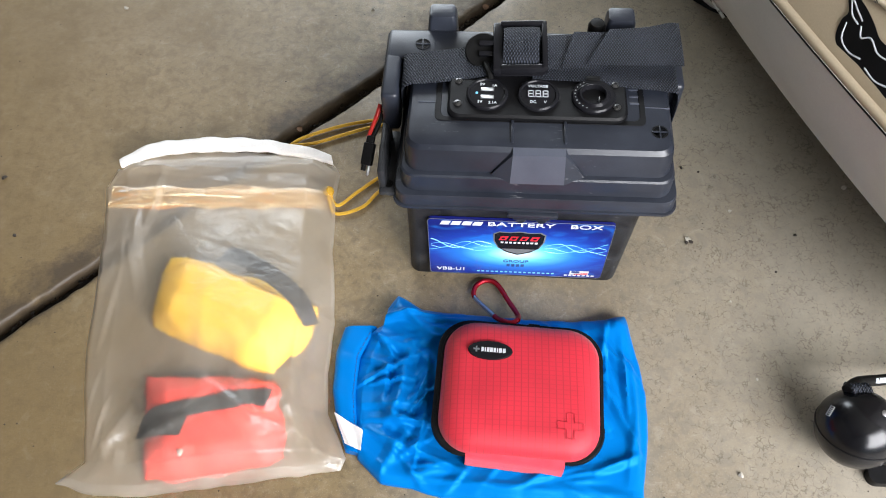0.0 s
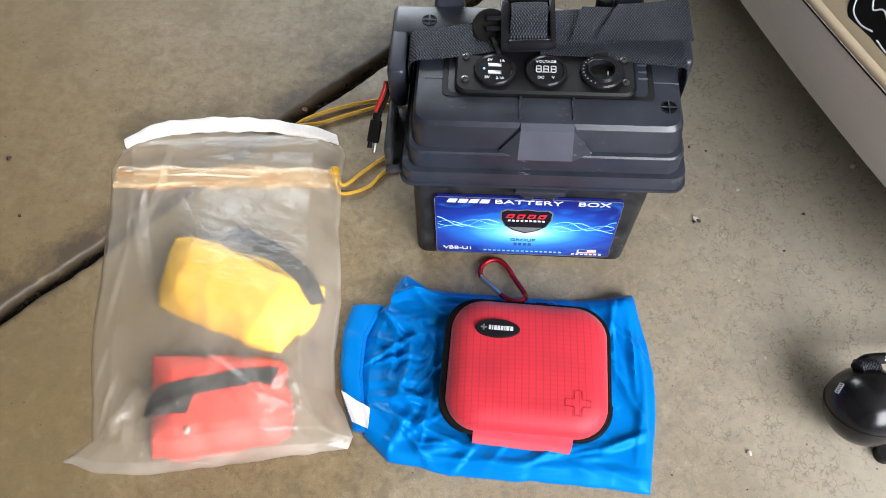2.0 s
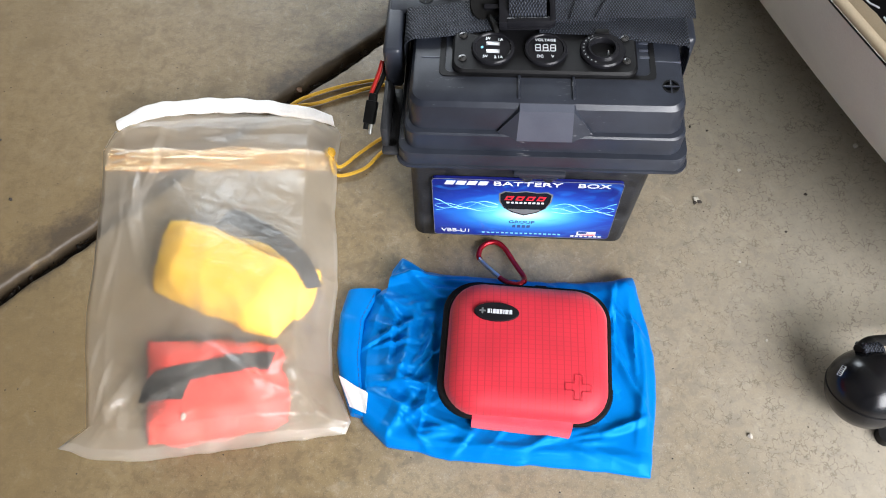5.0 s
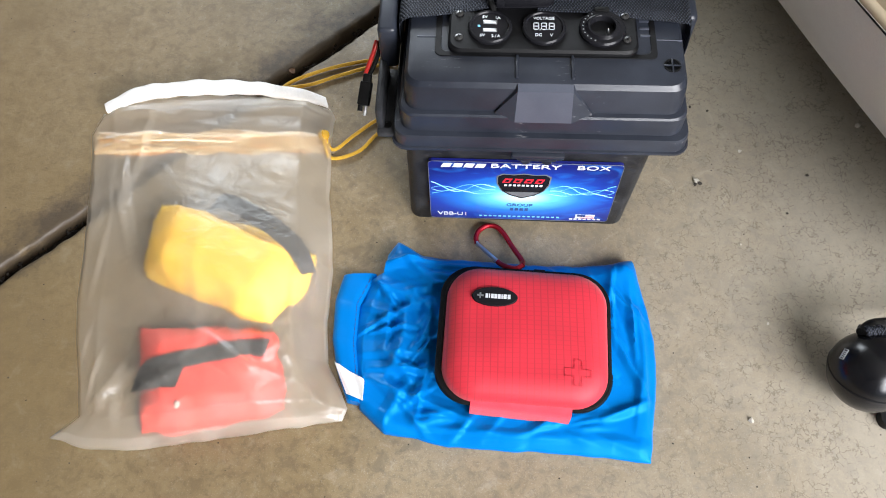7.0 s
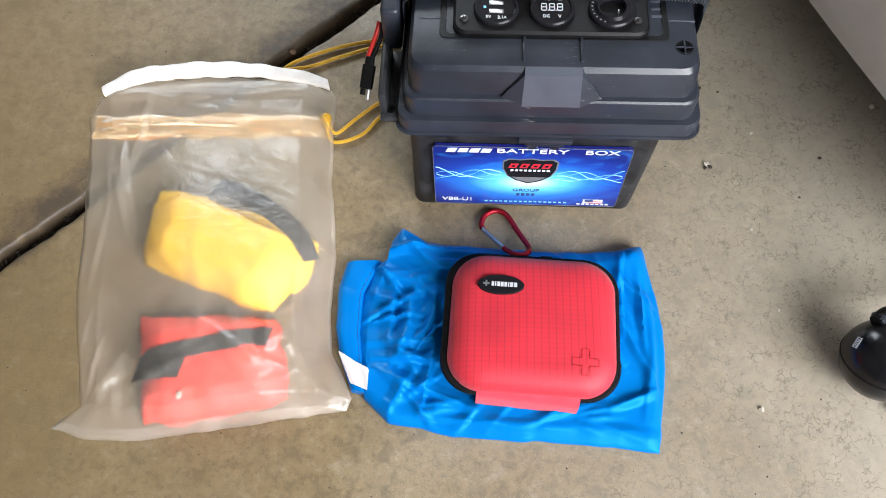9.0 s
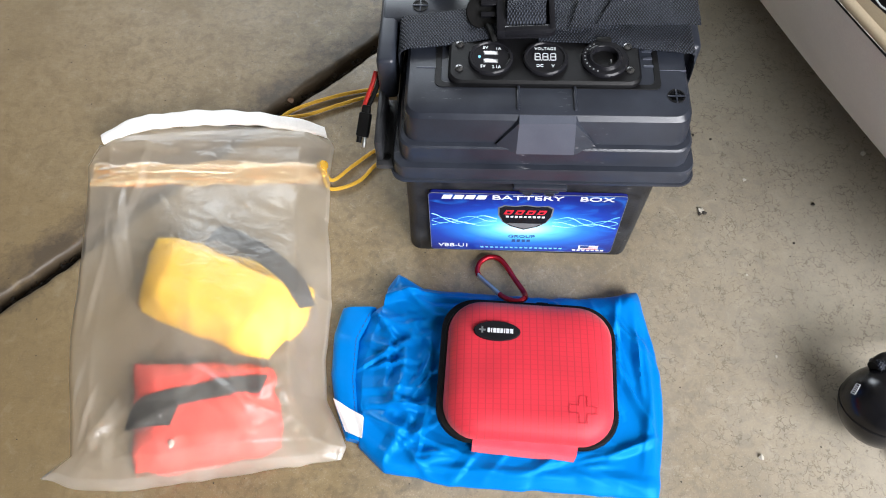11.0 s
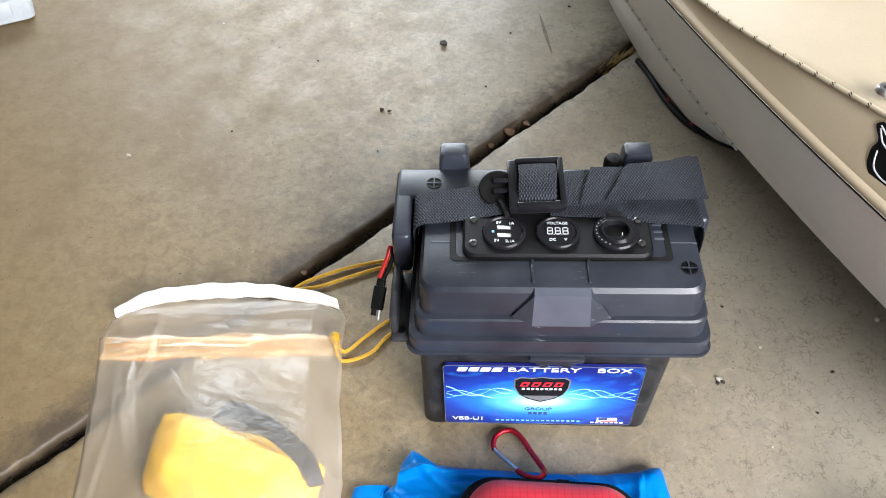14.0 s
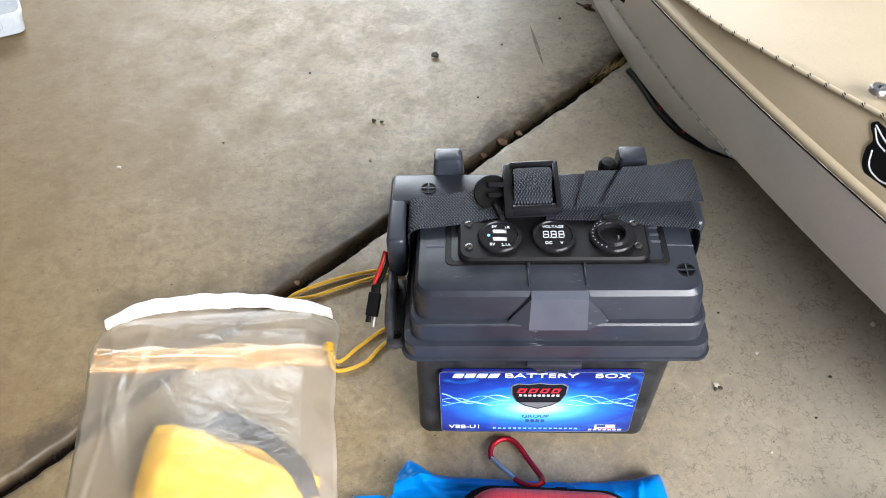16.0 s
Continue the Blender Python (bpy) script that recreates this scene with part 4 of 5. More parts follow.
SACK_FOLDS = fold_set(5, (
    (24, (-0.050, 0.010), (-0.215, -0.060), (-0.9, 0.6), (0.04, 0.10), (0.0032, 0.0085)),
    (12, (-0.030, 0.030), (-0.235, -0.150), (0.6, 1.6), (0.04, 0.09), (0.0032, 0.0078)),
    (18, (-0.010, 0.200), (-0.250, -0.215), (-0.4, 0.9), (0.03, 0.08), (0.0016, 0.0045)),
    (18, (0.190, 0.238), (-0.230, -0.065), (1.3, 2.4), (0.04, 0.09), (0.0026, 0.0060)),
    (8, (0.000, 0.190), (-0.080, -0.060), (-0.3, 0.3), (0.03, 0.07), (0.0015, 0.0035))), 0.0030, 0.0085)


def sack_height(u, v, x, y):
    rim = (min(1, 22 * min(u, 1 - u)) * min(1, 14 * min(v, 1 - v))) ** 0.6
    h = 0.0030 + rim * (0.0075 + creases(SACK_FOLDS, x, y) + 0.0040 * rough_noise((x, y), 13, 12))
    corner = max(0, 1 - math.hypot(x - 0.215, y + 0.062) / 0.040)
    h += 0.014 * corner ** 1.2 + 0.010 * max(0, 1 - math.hypot(x + 0.013, y + 0.047) / 0.04)
    if 0.045 < x < 0.182 and -0.212 < y < -0.09:
        h = min(h, 0.0105)
    return h


def collar_edge(u, v):
    outer_x = curve_at(((0, -0.0530), (0.22, -0.0655), (0.45, -0.0722), (0.78, -0.0738), (1, -0.0680)), v)
    outer_y = curve_at(((0, -0.2090), (0.22, -0.1780), (0.45, -0.1485), (0.78, -0.1061), (1, -0.0785)), v)
    inner_x = curve_at(((0, -0.0385), (0.22, -0.0440), (0.45, -0.0490), (0.78, -0.0490), (1, -0.0350)), v)
    inner_y = curve_at(((0, -0.2120), (0.22, -0.1830), (0.45, -0.1520), (0.78, -0.1120), (1, -0.0760)), v)
    return outer_x + (inner_x - outer_x) * u, outer_y + (inner_y - outer_y) * u


def collar_height(u, v, x, y):
    return 0.0125 - 0.004 * (2 * u - 1) ** 4 + 0.0022 * math.sin(math.pi * v) + 0.0012 * rough_noise((x, y), 45, 17) + 0.0010 * rough_noise((v, 0.2), 9, 18)


collar = part("collar", cushion(collar_edge, 16, 60, collar_height, 0.0005), BLUE_NYLON, sack, "stitched blue drawcord hem", angle=80)
part("sack_body", cushion(sack_edge, 180, 120, sack_height, 0.0005), BLUE_NYLON, sack, angle=80)
for k in range(26):
    v0 = 0.10 + 0.033 * k
    a, b = collar_edge(0.90, v0), collar_edge(0.90, v0 + 0.021)
    za, zb = collar_height(0.90, v0, *a) + 0.0008, collar_height(0.90, v0 + 0.021, *b) + 0.0008
    part("stitch", tube(((a[0], a[1], za), (b[0], b[1], zb)), 0.0004, 5, smooth=False), INK_NAVY, collar)
bm = cushion(lambda u, v: (-0.0670 + 0.030 * u + 0.014 * (1 - v) * (1 - u), -0.204 - 0.006 * u + (0.030 - 0.011 * u) * v), 14, 14, lambda u, v, x, y: 0.0015 + 0.003 * u * v + 0.0025 * math.sin(4 * u + v) ** 2, 0.0142)
part("care_tag", bm, TAG_WHITE, sack, "blank white fabric tag")

# ---- red first-aid case ----
case = thing("first_aid_case", (0.113, -0.151, 0.0115), "red ripstop zipped first-aid case lying on a blue sack", "case")
KX, KY, KW, KD = 0.1135, -0.1500, 0.160, 0.138
KZ = 0.0115
KTURN = Matrix.Translation((KX, KY, 0)) @ pose(0, 0, 0, 0, 0, -2.0) @ Matrix.Translation((-KX, -KY, 0))


def on_case(bm):
    bmesh.ops.transform(bm, matrix=KTURN, verts=bm.verts)
    return bm


def shell(z_of, low):
    rows = []
    for t in (0, 0.08, 0.2, 0.35, 0.5, 0.65, 0.78, 0.88, 0.95, 1.0):
        a = t * math.pi / 2
        shrink = 0.026 * (1 - math.cos(a)) ** 1.15
        trim = 0.009 if low else 0.007
        rows.append(ring(KX, KY, z_of(math.sin(a) ** 0.85), KW - trim - 2 * shrink, KD - trim * 0.8 - 2 * shrink, 0.032 - shrink * 0.4, 10))
    return rows


upper = shell(lambda s: KZ + 0.026 + 0.022 * s, False)
top = upper[-1]
cap_rows = [[Vector((KX + (p.x - KX) * k, KY + (p.y - KY) * k, p.z + 0.0022 * (1 - k * k))) for p in top] for k in (0.8, 0.55, 0.3, 0.08)]
part("upper_shell", on_case(skin(upper + cap_rows, caps=(True, True))), RED_SHELL, case, "domed red ripstop shell")
lower = shell(lambda s: KZ + 0.020 - 0.020 * s, True)
part("lower_shell", on_case(skin(lower)), RED_SHELL, case)
part("zip_band", on_case(skin([ring(KX - 0.001, KY + 0.0022, z, KW + e - 0.0025, KD + e - 0.0050, 0.033, 10) for z, e in ((KZ + 0.0185, 0.0), (KZ + 0.0190, 0.0055), (KZ + 0.0215, 0.0066), (KZ + 0.0230, 0.0050), (KZ + 0.0250, 0.0066), (KZ + 0.0270, 0.0050), (KZ + 0.0285, -0.010))])), ZIP_BLACK, case, "black coil zip around the rim")
part("piping", on_case(tube(ring(KX, KY + 0.0015, KZ + 0.0275, KW - 0.005, KD - 0.006, 0.033, 10), 0.0015, 8, smooth=False, loop=True)), RUBBER, case)
# zip coil where it shows
loop = ring(KX - 0.001, KY + 0.0022, KZ + 0.0235, KW + 0.0047, KD + 0.0022, 0.034, 24)
bm = bmesh.new()
for i in range(len(loop)):
    a, b = loop[i], loop[(i + 1) % len(loop)]
    n = max(1, int((b - a).length / 0.0016))
    for k in range(n):
        p = a.lerp(b, k / n)
        if p.x > KX + 0.01 and p.y < KY - 0.03:
            block(p.x - 0.0005, p.x + 0.0005, p.y - 0.0005, p.y + 0.0005, p.z - 0.0016, p.z + 0.0016, 0, bm=bm)
coil = part("zip_teeth", on_case(bm), GLOSS_BLACK, case)
coil["kind"] = "stuff"
# hinge flap at the edge
bm = cushion(lambda u, v: (KX - 0.048 + 0.092 * u, KY - KD / 2 - 0.0005 - 0.0035 * u + (0.0095 + 0.0035 * u) * v), 30, 10, lambda u, v, x, y: 0.020 - 0.004 * u + (0.0140 + 0.004 * u) * v ** 0.4 + 0.0012 * math.sin(u * 3.1) + 0.0008 * rough_noise((x, y), 60, 9), KZ)
part("hinge_flap", on_case(bm), RED_TAPE, case, "red fabric hinge flap")
# badge and embossed cross
BADGE = KTURN @ pose(0.082, -0.1205, KZ + 0.0492, -3.0, -0.5, 0)
badge = part("badge", lathe(((0.0215, -0.003), (0.0215, 0.0006), (0.0205, 0.0016), (0.0190, 0.0016), (0.0001, 0.0012)), BADGE @ Matrix.Diagonal((1, 0.46, 1, 1)), 40), GLOSS_BLACK, case, "oval black badge")
for k, w in enumerate((0.0024, 0.0012, 0.0026, 0.0028, 0.0024, 0.0012, 0.0030, 0.0028)):
    x = (-0.0075, -0.0050, -0.0022, 0.0010, 0.0042, 0.0068, 0.0096, 0.0133)[k]
    part("badge_bar", block(x - w / 2, x + w / 2, -0.0022, 0.0022, 0.0013, 0.0019, 0, m=BADGE), INK_WHITE, badge)
for a in (0, 90):
    part("badge_cross", block(-0.0030, 0.0030, -0.0008, 0.0008, 0.0013, 0.0019, 0, m=BADGE @ pose(-0.0135, 0, 0, 0, 0, a)), INK_GREY, badge)
cross = [(-0.0035, -0.012), (0.0035, -0.012), (0.0035, -0.0035), (0.012, -0.0035), (0.012, 0.0035), (0.0035, 0.0035), (0.0035, 0.012), (-0.0035, 0.012), (-0.0035, 0.0035), (-0.012, 0.0035), (-0.012, -0.0035), (-0.0035, -0.0035)]
CROSS = KTURN @ pose(0.160, -0.189, KZ + 0.0483, 3.5, 3.0, 0)
part("embossed_cross", tube([CROSS @ Vector((x, y, 0)) for x, y in cross], 0.0003, 6, smooth=False, loop=True), RED_SHELL, case, "small embossed cross")
part("zip_pull", on_case(block(KX + 0.006, KX + 0.018, KY + KD / 2 + 0.0005, KY + KD / 2 + 0.0045, KZ + 0.018, KZ + 0.026, 0.0012)), MATT_BLACK, case)

# carabiner clipped to the pull, resting on the floor
clip = thing("carabiner", (0.088, -0.037, 0), "red alloy snap carabiner with a bare metal gate", "carabiner")
C = [(0.112, -0.068, 0.026), (0.1125, -0.058, 0.018), (0.103, -0.037, 0.009), (0.094, -0.020, 0.006), (0.086, -0.0125, 0.006), (0.076, -0.0125, 0.006), (0.068, -0.019, 0.006), (0.0655, -0.028, 0.007), (0.0665, -0.034, 0.008)]
part("frame", tube(C, 0.0028, 12), RED_ALLOY, clip, "red anodised frame")
part("frame_hook", tube([(0.112, -0.068, 0.026), (0.106, -0.072, 0.027), (0.098, -0.070, 0.025), (0.091, -0.0635, 0.019), (0.088, -0.060, 0.017)], 0.0028, 12), RED_ALLOY, clip)
part("gate", tube([(0.0668, -0.035, 0.008), (0.077, -0.047, 0.012), (0.0885, -0.0605, 0.0175)], 0.0022, 12), STEEL, clip, "bare metal gate")
part("gate_pin", lathe(((0.0012, -0.0036), (0.0012, 0.0036)), pose(0.0668, -0.035, 0.008), 10), STEEL, clip)

# ---- clear dry bag with its contents ----
dry = thing("clear_bag", (-0.21, -0.05, 0), "clear frosted plastic bag with rolled white closure lying on concrete", "bag")


def quad(a, b, c, d, wob=0.004, seed=1, bulge=(0, 0, 0, 0), clip=0.0):
    """Corners: low-left, low-right, top-right, top-left."""
    a, b, c, d = (Vector((*p, 0)) for p in (a, b, c, d))

    def edge(u, v):
        p = a.lerp(b, u).lerp(d.lerp(c, u), v)
        p += (b - a).normalized() * math.sin(math.pi * v) * (bulge[1] * u - bulge[3] * (1 - u))
        p += (d - a).normalized() * math.sin(math.pi * u) * (bulge[2] * v - bulge[0] * (1 - v))
        p += ((b - a).normalized() - (d - a).normalized()) * clip * max(0, 1 - u / 0.22) ** 2 * max(0, (v - 0.8) / 0.2) ** 2
        return p.x + wob * rough_noise((u, v), 5, seed), p.y + wob * rough_noise((u, v), 6, seed + 3)
    return edge


SIDE_A = ((0, -0.3245, -0.2555), (0.07, -0.3020, -0.2340), (0.25, -0.3250, -0.1600), (0.35, -0.3336, -0.1230), (0.53, -0.3440, -0.0540), (0.74, -0.3566, 0.0270), (0.90, -0.3700, 0.0850), (1, -0.3645, 0.1160))
SIDE_B = ((0, -0.0553, -0.2280), (0.05, -0.0518, -0.2147), (0.16, -0.0741, -0.1735), (0.28, -0.0806, -0.1288), (0.44, -0.0802, -0.0711), (0.68, -0.0949, 0.0227), (0.86, -0.1000, 0.0918), (0.94, -0.0987, 0.1224), (1, -0.1070, 0.1350))
SAG = ((0, 0), (0.15, 0.013), (0.31, 0.015), (0.57, 0.010), (0.80, 0.0045), (1, 0))
CROWN = ((0, 0), (0.17, 0.021), (0.46, 0.025), (0.70, 0.020), (0.90, 0.011), (1, 0))


def dry_edge(u, v):
    ax, ay = (curve_at([(k[0], k[i]) for k in SIDE_A], v) for i in (1, 2))
    bx, by = (curve_at([(k[0], k[i]) for k in SIDE_B], v) for i in (1, 2))
    y = ay + (by - ay) * u - curve_at(SAG, u) * (1 - v) ** 6 + curve_at(CROWN, u) * max(0.0, v - 0.6) / 0.4
    return ax + (bx - ax) * u + 0.0015 * rough_noise((u, v), 14, 21), y + 0.0015 * rough_noise((u, v), 16, 24)


FILM_FOLDS = fold_set(8, (
    (11, (-0.140, -0.060), (-0.240, -0.180), (1.6, 3.0), (0.03, 0.08), (0.0025, 0.0065)),
    (6, (-0.110, -0.070), (-0.190, -0.060), (1.2, 2.0), (0.04, 0.09), (0.0020, 0.0045)),
    (9, (-0.325, -0.250), (-0.255, -0.200), (0.2, 1.8), (0.03, 0.08), (0.0025, 0.0060)),
    (8, (-0.345, -0.280), (-0.200, 0.000), (1.1, 2.0), (0.05, 0.12), (0.0020, 0.0050)),
    (5, (-0.330, -0.130), (-0.010, 0.060), (-1.1, -0.3), (0.04, 0.09), (0.0004, 0.0012)),
    (9, (-0.360, -0.130), (0.085, 0.130), (-0.3, 0.3), (0.04, 0.10), (0.0020, 0.0050)),
    (5, (-0.250, -0.120), (-0.250, -0.150), (-0.4, 0.9), (0.03, 0.07), (0.0008, 0.0022))), 0.0055, 0.0150)


def dry_height(u, v, x, y):
    rim = (min(1, 9 * min(u, 1 - u)) * min(1, 16 * min(v, 1 - v))) ** 0.7
    load = math.exp(-(((x + 0.180) / 0.098) ** 4)) * math.exp(-(((y + 0.11) / 0.155) ** 2))
    rolled = math.exp(-((y - 0.090) / 0.026) ** 4)
    return 0.003 + rim * (0.015 + 0.014 * rolled + 0.040 * load + 1.15 * creases(FILM_FOLDS, x, y) + 0.0035 * rough_noise((x + 0.4 * y, 0.5 * y), 14, 31) + 0.0035 * rough_noise((x, y), 10, 33) + 0.0007 * rough_noise((x - y, 0.5 * y), 30, 37))


def dry_sheet():
    bm = bmesh.new()
    nu, nv = 130, 180
    rows = []
    for j in range(nv + 1):
        rows.append([])
        for i in range(nu + 1):
            x, y = dry_edge(i / nu, j / nv)
            rows[-1].append(bm.verts.new((x, y, 0.001 + dry_height(i / nu, j / nv, x, y))))
    for a, b in zip(rows, rows[1:]):
        for i in range(nu):
            bm.faces.new((a[i], a[i + 1], b[i + 1], b[i]))
    return bm


bm = bmesh.new()
rows = [[bm.verts.new((*dry_edge(0.01 + 0.98 * i / 40, 0.01 + 0.98 * j / 50), 0.0026)) for i in range(41)] for j in range(51)]
for a, b in zip(rows, rows[1:]):
    for i in range(40):
        bm.faces.new((a[i], a[i + 1], b[i + 1], b[i]))
back = part("clear_back", bm, BACK_FILM, dry, "milky back wall of the bag")
back.visible_shadow = False
film_top = part("clear_wall", dry_sheet(), FILM, dry, "clouded clear plastic wall", angle=85)
film_top.visible_shadow = False
roll_line = [(-0.3590, 0.1180, 0.014), (-0.3400, 0.1300, 0.017), (-0.3080, 0.1420, 0.019), (-0.2460, 0.1490, 0.020), (-0.1850, 0.1490, 0.020), (-0.1340, 0.1430, 0.018), (-0.1090, 0.1370, 0.015)]
bm = ribbon(roll_line, [(-0.002, w, 0.001) for w in (0.0050, 0.0080, 0.0090, 0.0092, 0.0080, 0.0070, 0.0055)], 0.009, per=14)
for v in bm.verts:
    v.co.z += 0.0025 * rough_noise(v.co, 60, 41)
    v.co.y += 0.0014 * rough_noise(v.co, 45, 43)
part("closure_strip", bm, WHITE_FOAM, dry, "white stiff closure strip", angle=70)
bm = cushion(quad((-0.360, 0.060), (-0.104, 0.074), (-0.104, 0.096), (-0.362, 0.088), 0.008, 51), 70, 16,
             lambda u, v, x, y: 0.004 + 0.012 * (1 - (2 * v - 1) ** 2) ** 0.5 * min(1, 8 * min(u, 1 - u)) + 0.002 * rough_noise((x, y), 30, 52), 0.003)
fold = part("stained_fold", bm, CREAM_FILM, dry, "yellow-stained rolled fold", angle=80)
fold.visible_shadow = False
for a, b, w in (((0.0, 0.0), (1.0, 0.0), 0.022), ((0.0, 0.0), (0.0, 1.0), 0.012), ((1.0, 0.0), (1.0, 1.0), 0.010)):
    rows = []
    for k in range(61):
        t = k / 60
        u, v = a[0] + (b[0] - a[0]) * t, a[1] + (b[1] - a[1]) * t
        row = []
        for q in (0.0, 0.5, 1.0):
            uu = u if a[1] == b[1] else (u + q * w if u < 0.5 else u - q * w)
            vv = v + q * w if a[1] == b[1] else v
            x, y = dry_edge(uu, vv)
            row.append(Vector((x, y, 0.0035 + dry_height(uu, vv, x, y) + 0.0012 * rough_noise((x, y), 90, 44))))
        rows.append(row)
    weld = part("welded_edge", skin(rows, caps=(False, False), closed=False), WELD, dry, "milky welded edge", angle=85)
    weld.visible_shadow = False
part("cord_knot", lathe(((0.001, -0.006), (0.0055, -0.004), (0.0065, 0), (0.0055, 0.004), (0.001, 0.006)), pose(-0.108, 0.092, 0.014, 20, 60, 0), 14), CORD_YELLOW, dry)


def soft_pouch(edge, tall, seed, lie=0.003):
    def h(u, v, x, y):
        rim = (min(1, 5 * min(u, 1 - u)) * min(1, 5 * min(v, 1 - v))) ** 0.5
        return 0.003 + tall * rim * (0.95 + 0.10 * rough_noise((x, y), 14, seed) + 0.06 * ridge((x + 0.5 * y, 0.3 * y), 16, seed + 2) ** 3)
    return cushion(edge, 46, 36, h, lie), h


pouch = thing("rolled_pouch", (-0.19, -0.07, 0.003), "yellow rolled fabric pouch with grey strap inside the clear bag", "pouch")
e1 = quad((-0.268, -0.090), (-0.137, -0.135), (-0.102, -0.055), (-0.271, -0.003), 0.004, 61, (0.004, 0.008, 0.004, 0.004))
bm, h1 = soft_pouch(e1, 0.036, 62)
part("pouch_body", bm, YELLOW, pouch, angle=80)
part("strap", ribbon(((-0.214, -0.016, 0.020), (-0.198, -0.0125, 0.037), (-0.165, -0.028, 0.043), (-0.135, -0.047, 0.042), (-0.113, -0.066, 0.037), (-0.103, -0.084, 0.022)),
                     ((0.003, 0.008, 0), (0.003, 0.009, 0), (0.004, 0.008, 0.002), (0.006, 0.007, 0.002), (0.008, 0.004, 0.002), (0.008, 0.002, 0.001)), 0.003), WEB_GREY, pouch, "dark grey webbing strap")
kitbag = thing("folded_pouch", (-0.18, -0.2, 0.003), "orange-red folded fabric pouch with dark strap inside the clear bag", "pouch")
e2 = quad((-0.242, -0.247), (-0.110, -0.218), (-0.134, -0.140), (-0.259, -0.146), 0.005, 71, (0.004, 0.004, 0.002, 0.002))
bm, h2 = soft_pouch(e2, 0.022, 72)
part("pouch_body", bm, ORANGE_RED, kitbag, angle=80)
part("strap", ribbon(((-0.251, -0.194, 0.016), (-0.238, -0.190, 0.028), (-0.200, -0.180, 0.030), (-0.160, -0.170, 0.029), (-0.132, -0.165, 0.024)), [(0.002, 0.0085, 0)] * 5, 0.0026), WEB_GREY, kitbag, "dark webbing strap")
tab = part("strap_tab", ribbon(((-0.247, -0.203, 0.028), (-0.227, -0.199, 0.0305), (-0.207, -0.197, 0.030)), [(0.002, 0.012, 0)] * 3, 0.0026), MATT_BLACK, kitbag, "dark label tab")
for k in range(6):
    part("faint_print", block(-0.240 + 0.0050 * k, -0.237 + 0.0050 * k, -0.209, -0.2055, 0.0318, 0.0324, 0), WEB_GREY, tab)
fleck = part("paper_fleck", lathe(((0.001, 0), (0.003, 0.0006), (0.002, 0.0016), (0.0005, 0.002)), pose(-0.204, -0.226, 0.030) @ Matrix.Diagonal((1, 1.4, 1, 1)), 7), GRIT_PALE)
tagged(fleck, "small pale paper fleck on the red pouch", "fleck")

# ---- black ball on a bracket ----
ball = thing("ball_float", (0.432, -0.170, 0), "glossy black plastic ball with strap and bracket on concrete", "ball")
bm = bmesh.new()
bmesh.ops.create_uvsphere(bm, u_segments=48, v_segments=28, radius=0.0375)
bmesh.ops.transform(bm, matrix=Matrix.Translation((0.432, -0.170, 0.0378)), verts=bm.verts)
part("ball", bm, BALL_BLACK, ball)
part("ball_seam", tube([(0.432 + 0.0377 * math.cos(a), -0.170 + 0.0377 * math.sin(a) * 0.92, 0.0378 - 0.0377 * 0.39 * math.sin(a)) for a in [k * math.pi / 24 for k in range(48)]], 0.0005, 5, smooth=False, loop=True), MATT_BLACK, ball)
part("emblem", lathe(((0.003, 0), (0.0034, 0.0008), (0.001, 0.0018)), pose(0.441, -0.168, 0.0740, 0, 12, 0), 7), STEEL, ball)
part("bracket", skin([ring(0.474, -0.204, z, 0.052, 0.018, 0.008) for z in (0.0, 0.008, 0.010)]), MATT_BLACK, ball)
part("bracket_screw", lathe(((0.003, 0), (0.003, 0.001), (0.001, 0.0018)), pose(0.468, -0.207, 0.010), 12), STEEL, ball)
part("strap", tube([(0.418, -0.142, 0.062), (0.428, -0.134, 0.060), (0.440, -0.128, 0.052), (0.470, -0.118, 0.036), (0.520, -0.104, 0.022), (0.580, -0.09, 0.006)], 0.0055, 12), RUBBER, ball)
for k in range(5):
    part("knot", tube([(0.420 + 0.004 * k, -0.1345 + 0.0008 * k, 0.058 - 0.001 * k), (0.422 + 0.004 * k, -0.1405 + 0.0008 * k, 0.067 - 0.0012 * k), (0.424 + 0.004 * k, -0.1465, 0.061)], 0.0028, 8), WEB, ball)
for k in range(6):
    part("strap_mark", block(0.454 + 0.006 * k, 0.458 + 0.006 * k, -0.1275 + 0.0018 * k, -0.1225 + 0.0018 * k, 0.0480 - 0.0028 * k, 0.0490 - 0.0028 * k, 0), INK_WHITE, ball)
# small framed mark on the ball's shoulder
mark_out = Vector((-0.830, 0.234, 0.506)).normalized()
mark_side = Vector((0.478, 0.766, 0.429)).cross(mark_out).normalized()
MARK = Matrix.Translation(Vector((0.432, -0.170, 0.0378)) + mark_out * 0.0374) @ Matrix((mark_side, mark_out.cross(mark_side), mark_out)).transposed().to_4x4()
for x0, x1, y0, y1 in ((-0.0022, 0.0022, 0.0045, 0.0051), (-0.0022, 0.0022, -0.0051, -0.0045), (-0.0025, -0.0019, -0.0051, 0.0051), (0.0019, 0.0025, -0.0051, 0.0051)):
    part("mark_frame", block(x0, x1, y0, y1, 0, 0.0006, 0, m=MARK), INK_WHITE, ball)
for k in range(4):
    part("mark_bar", block(-0.0011, 0.0011, -0.0033 + 0.0018 * k, -0.0023 + 0.0018 * k, 0, 0.0006, 0, m=MARK), INK_WHITE, ball)

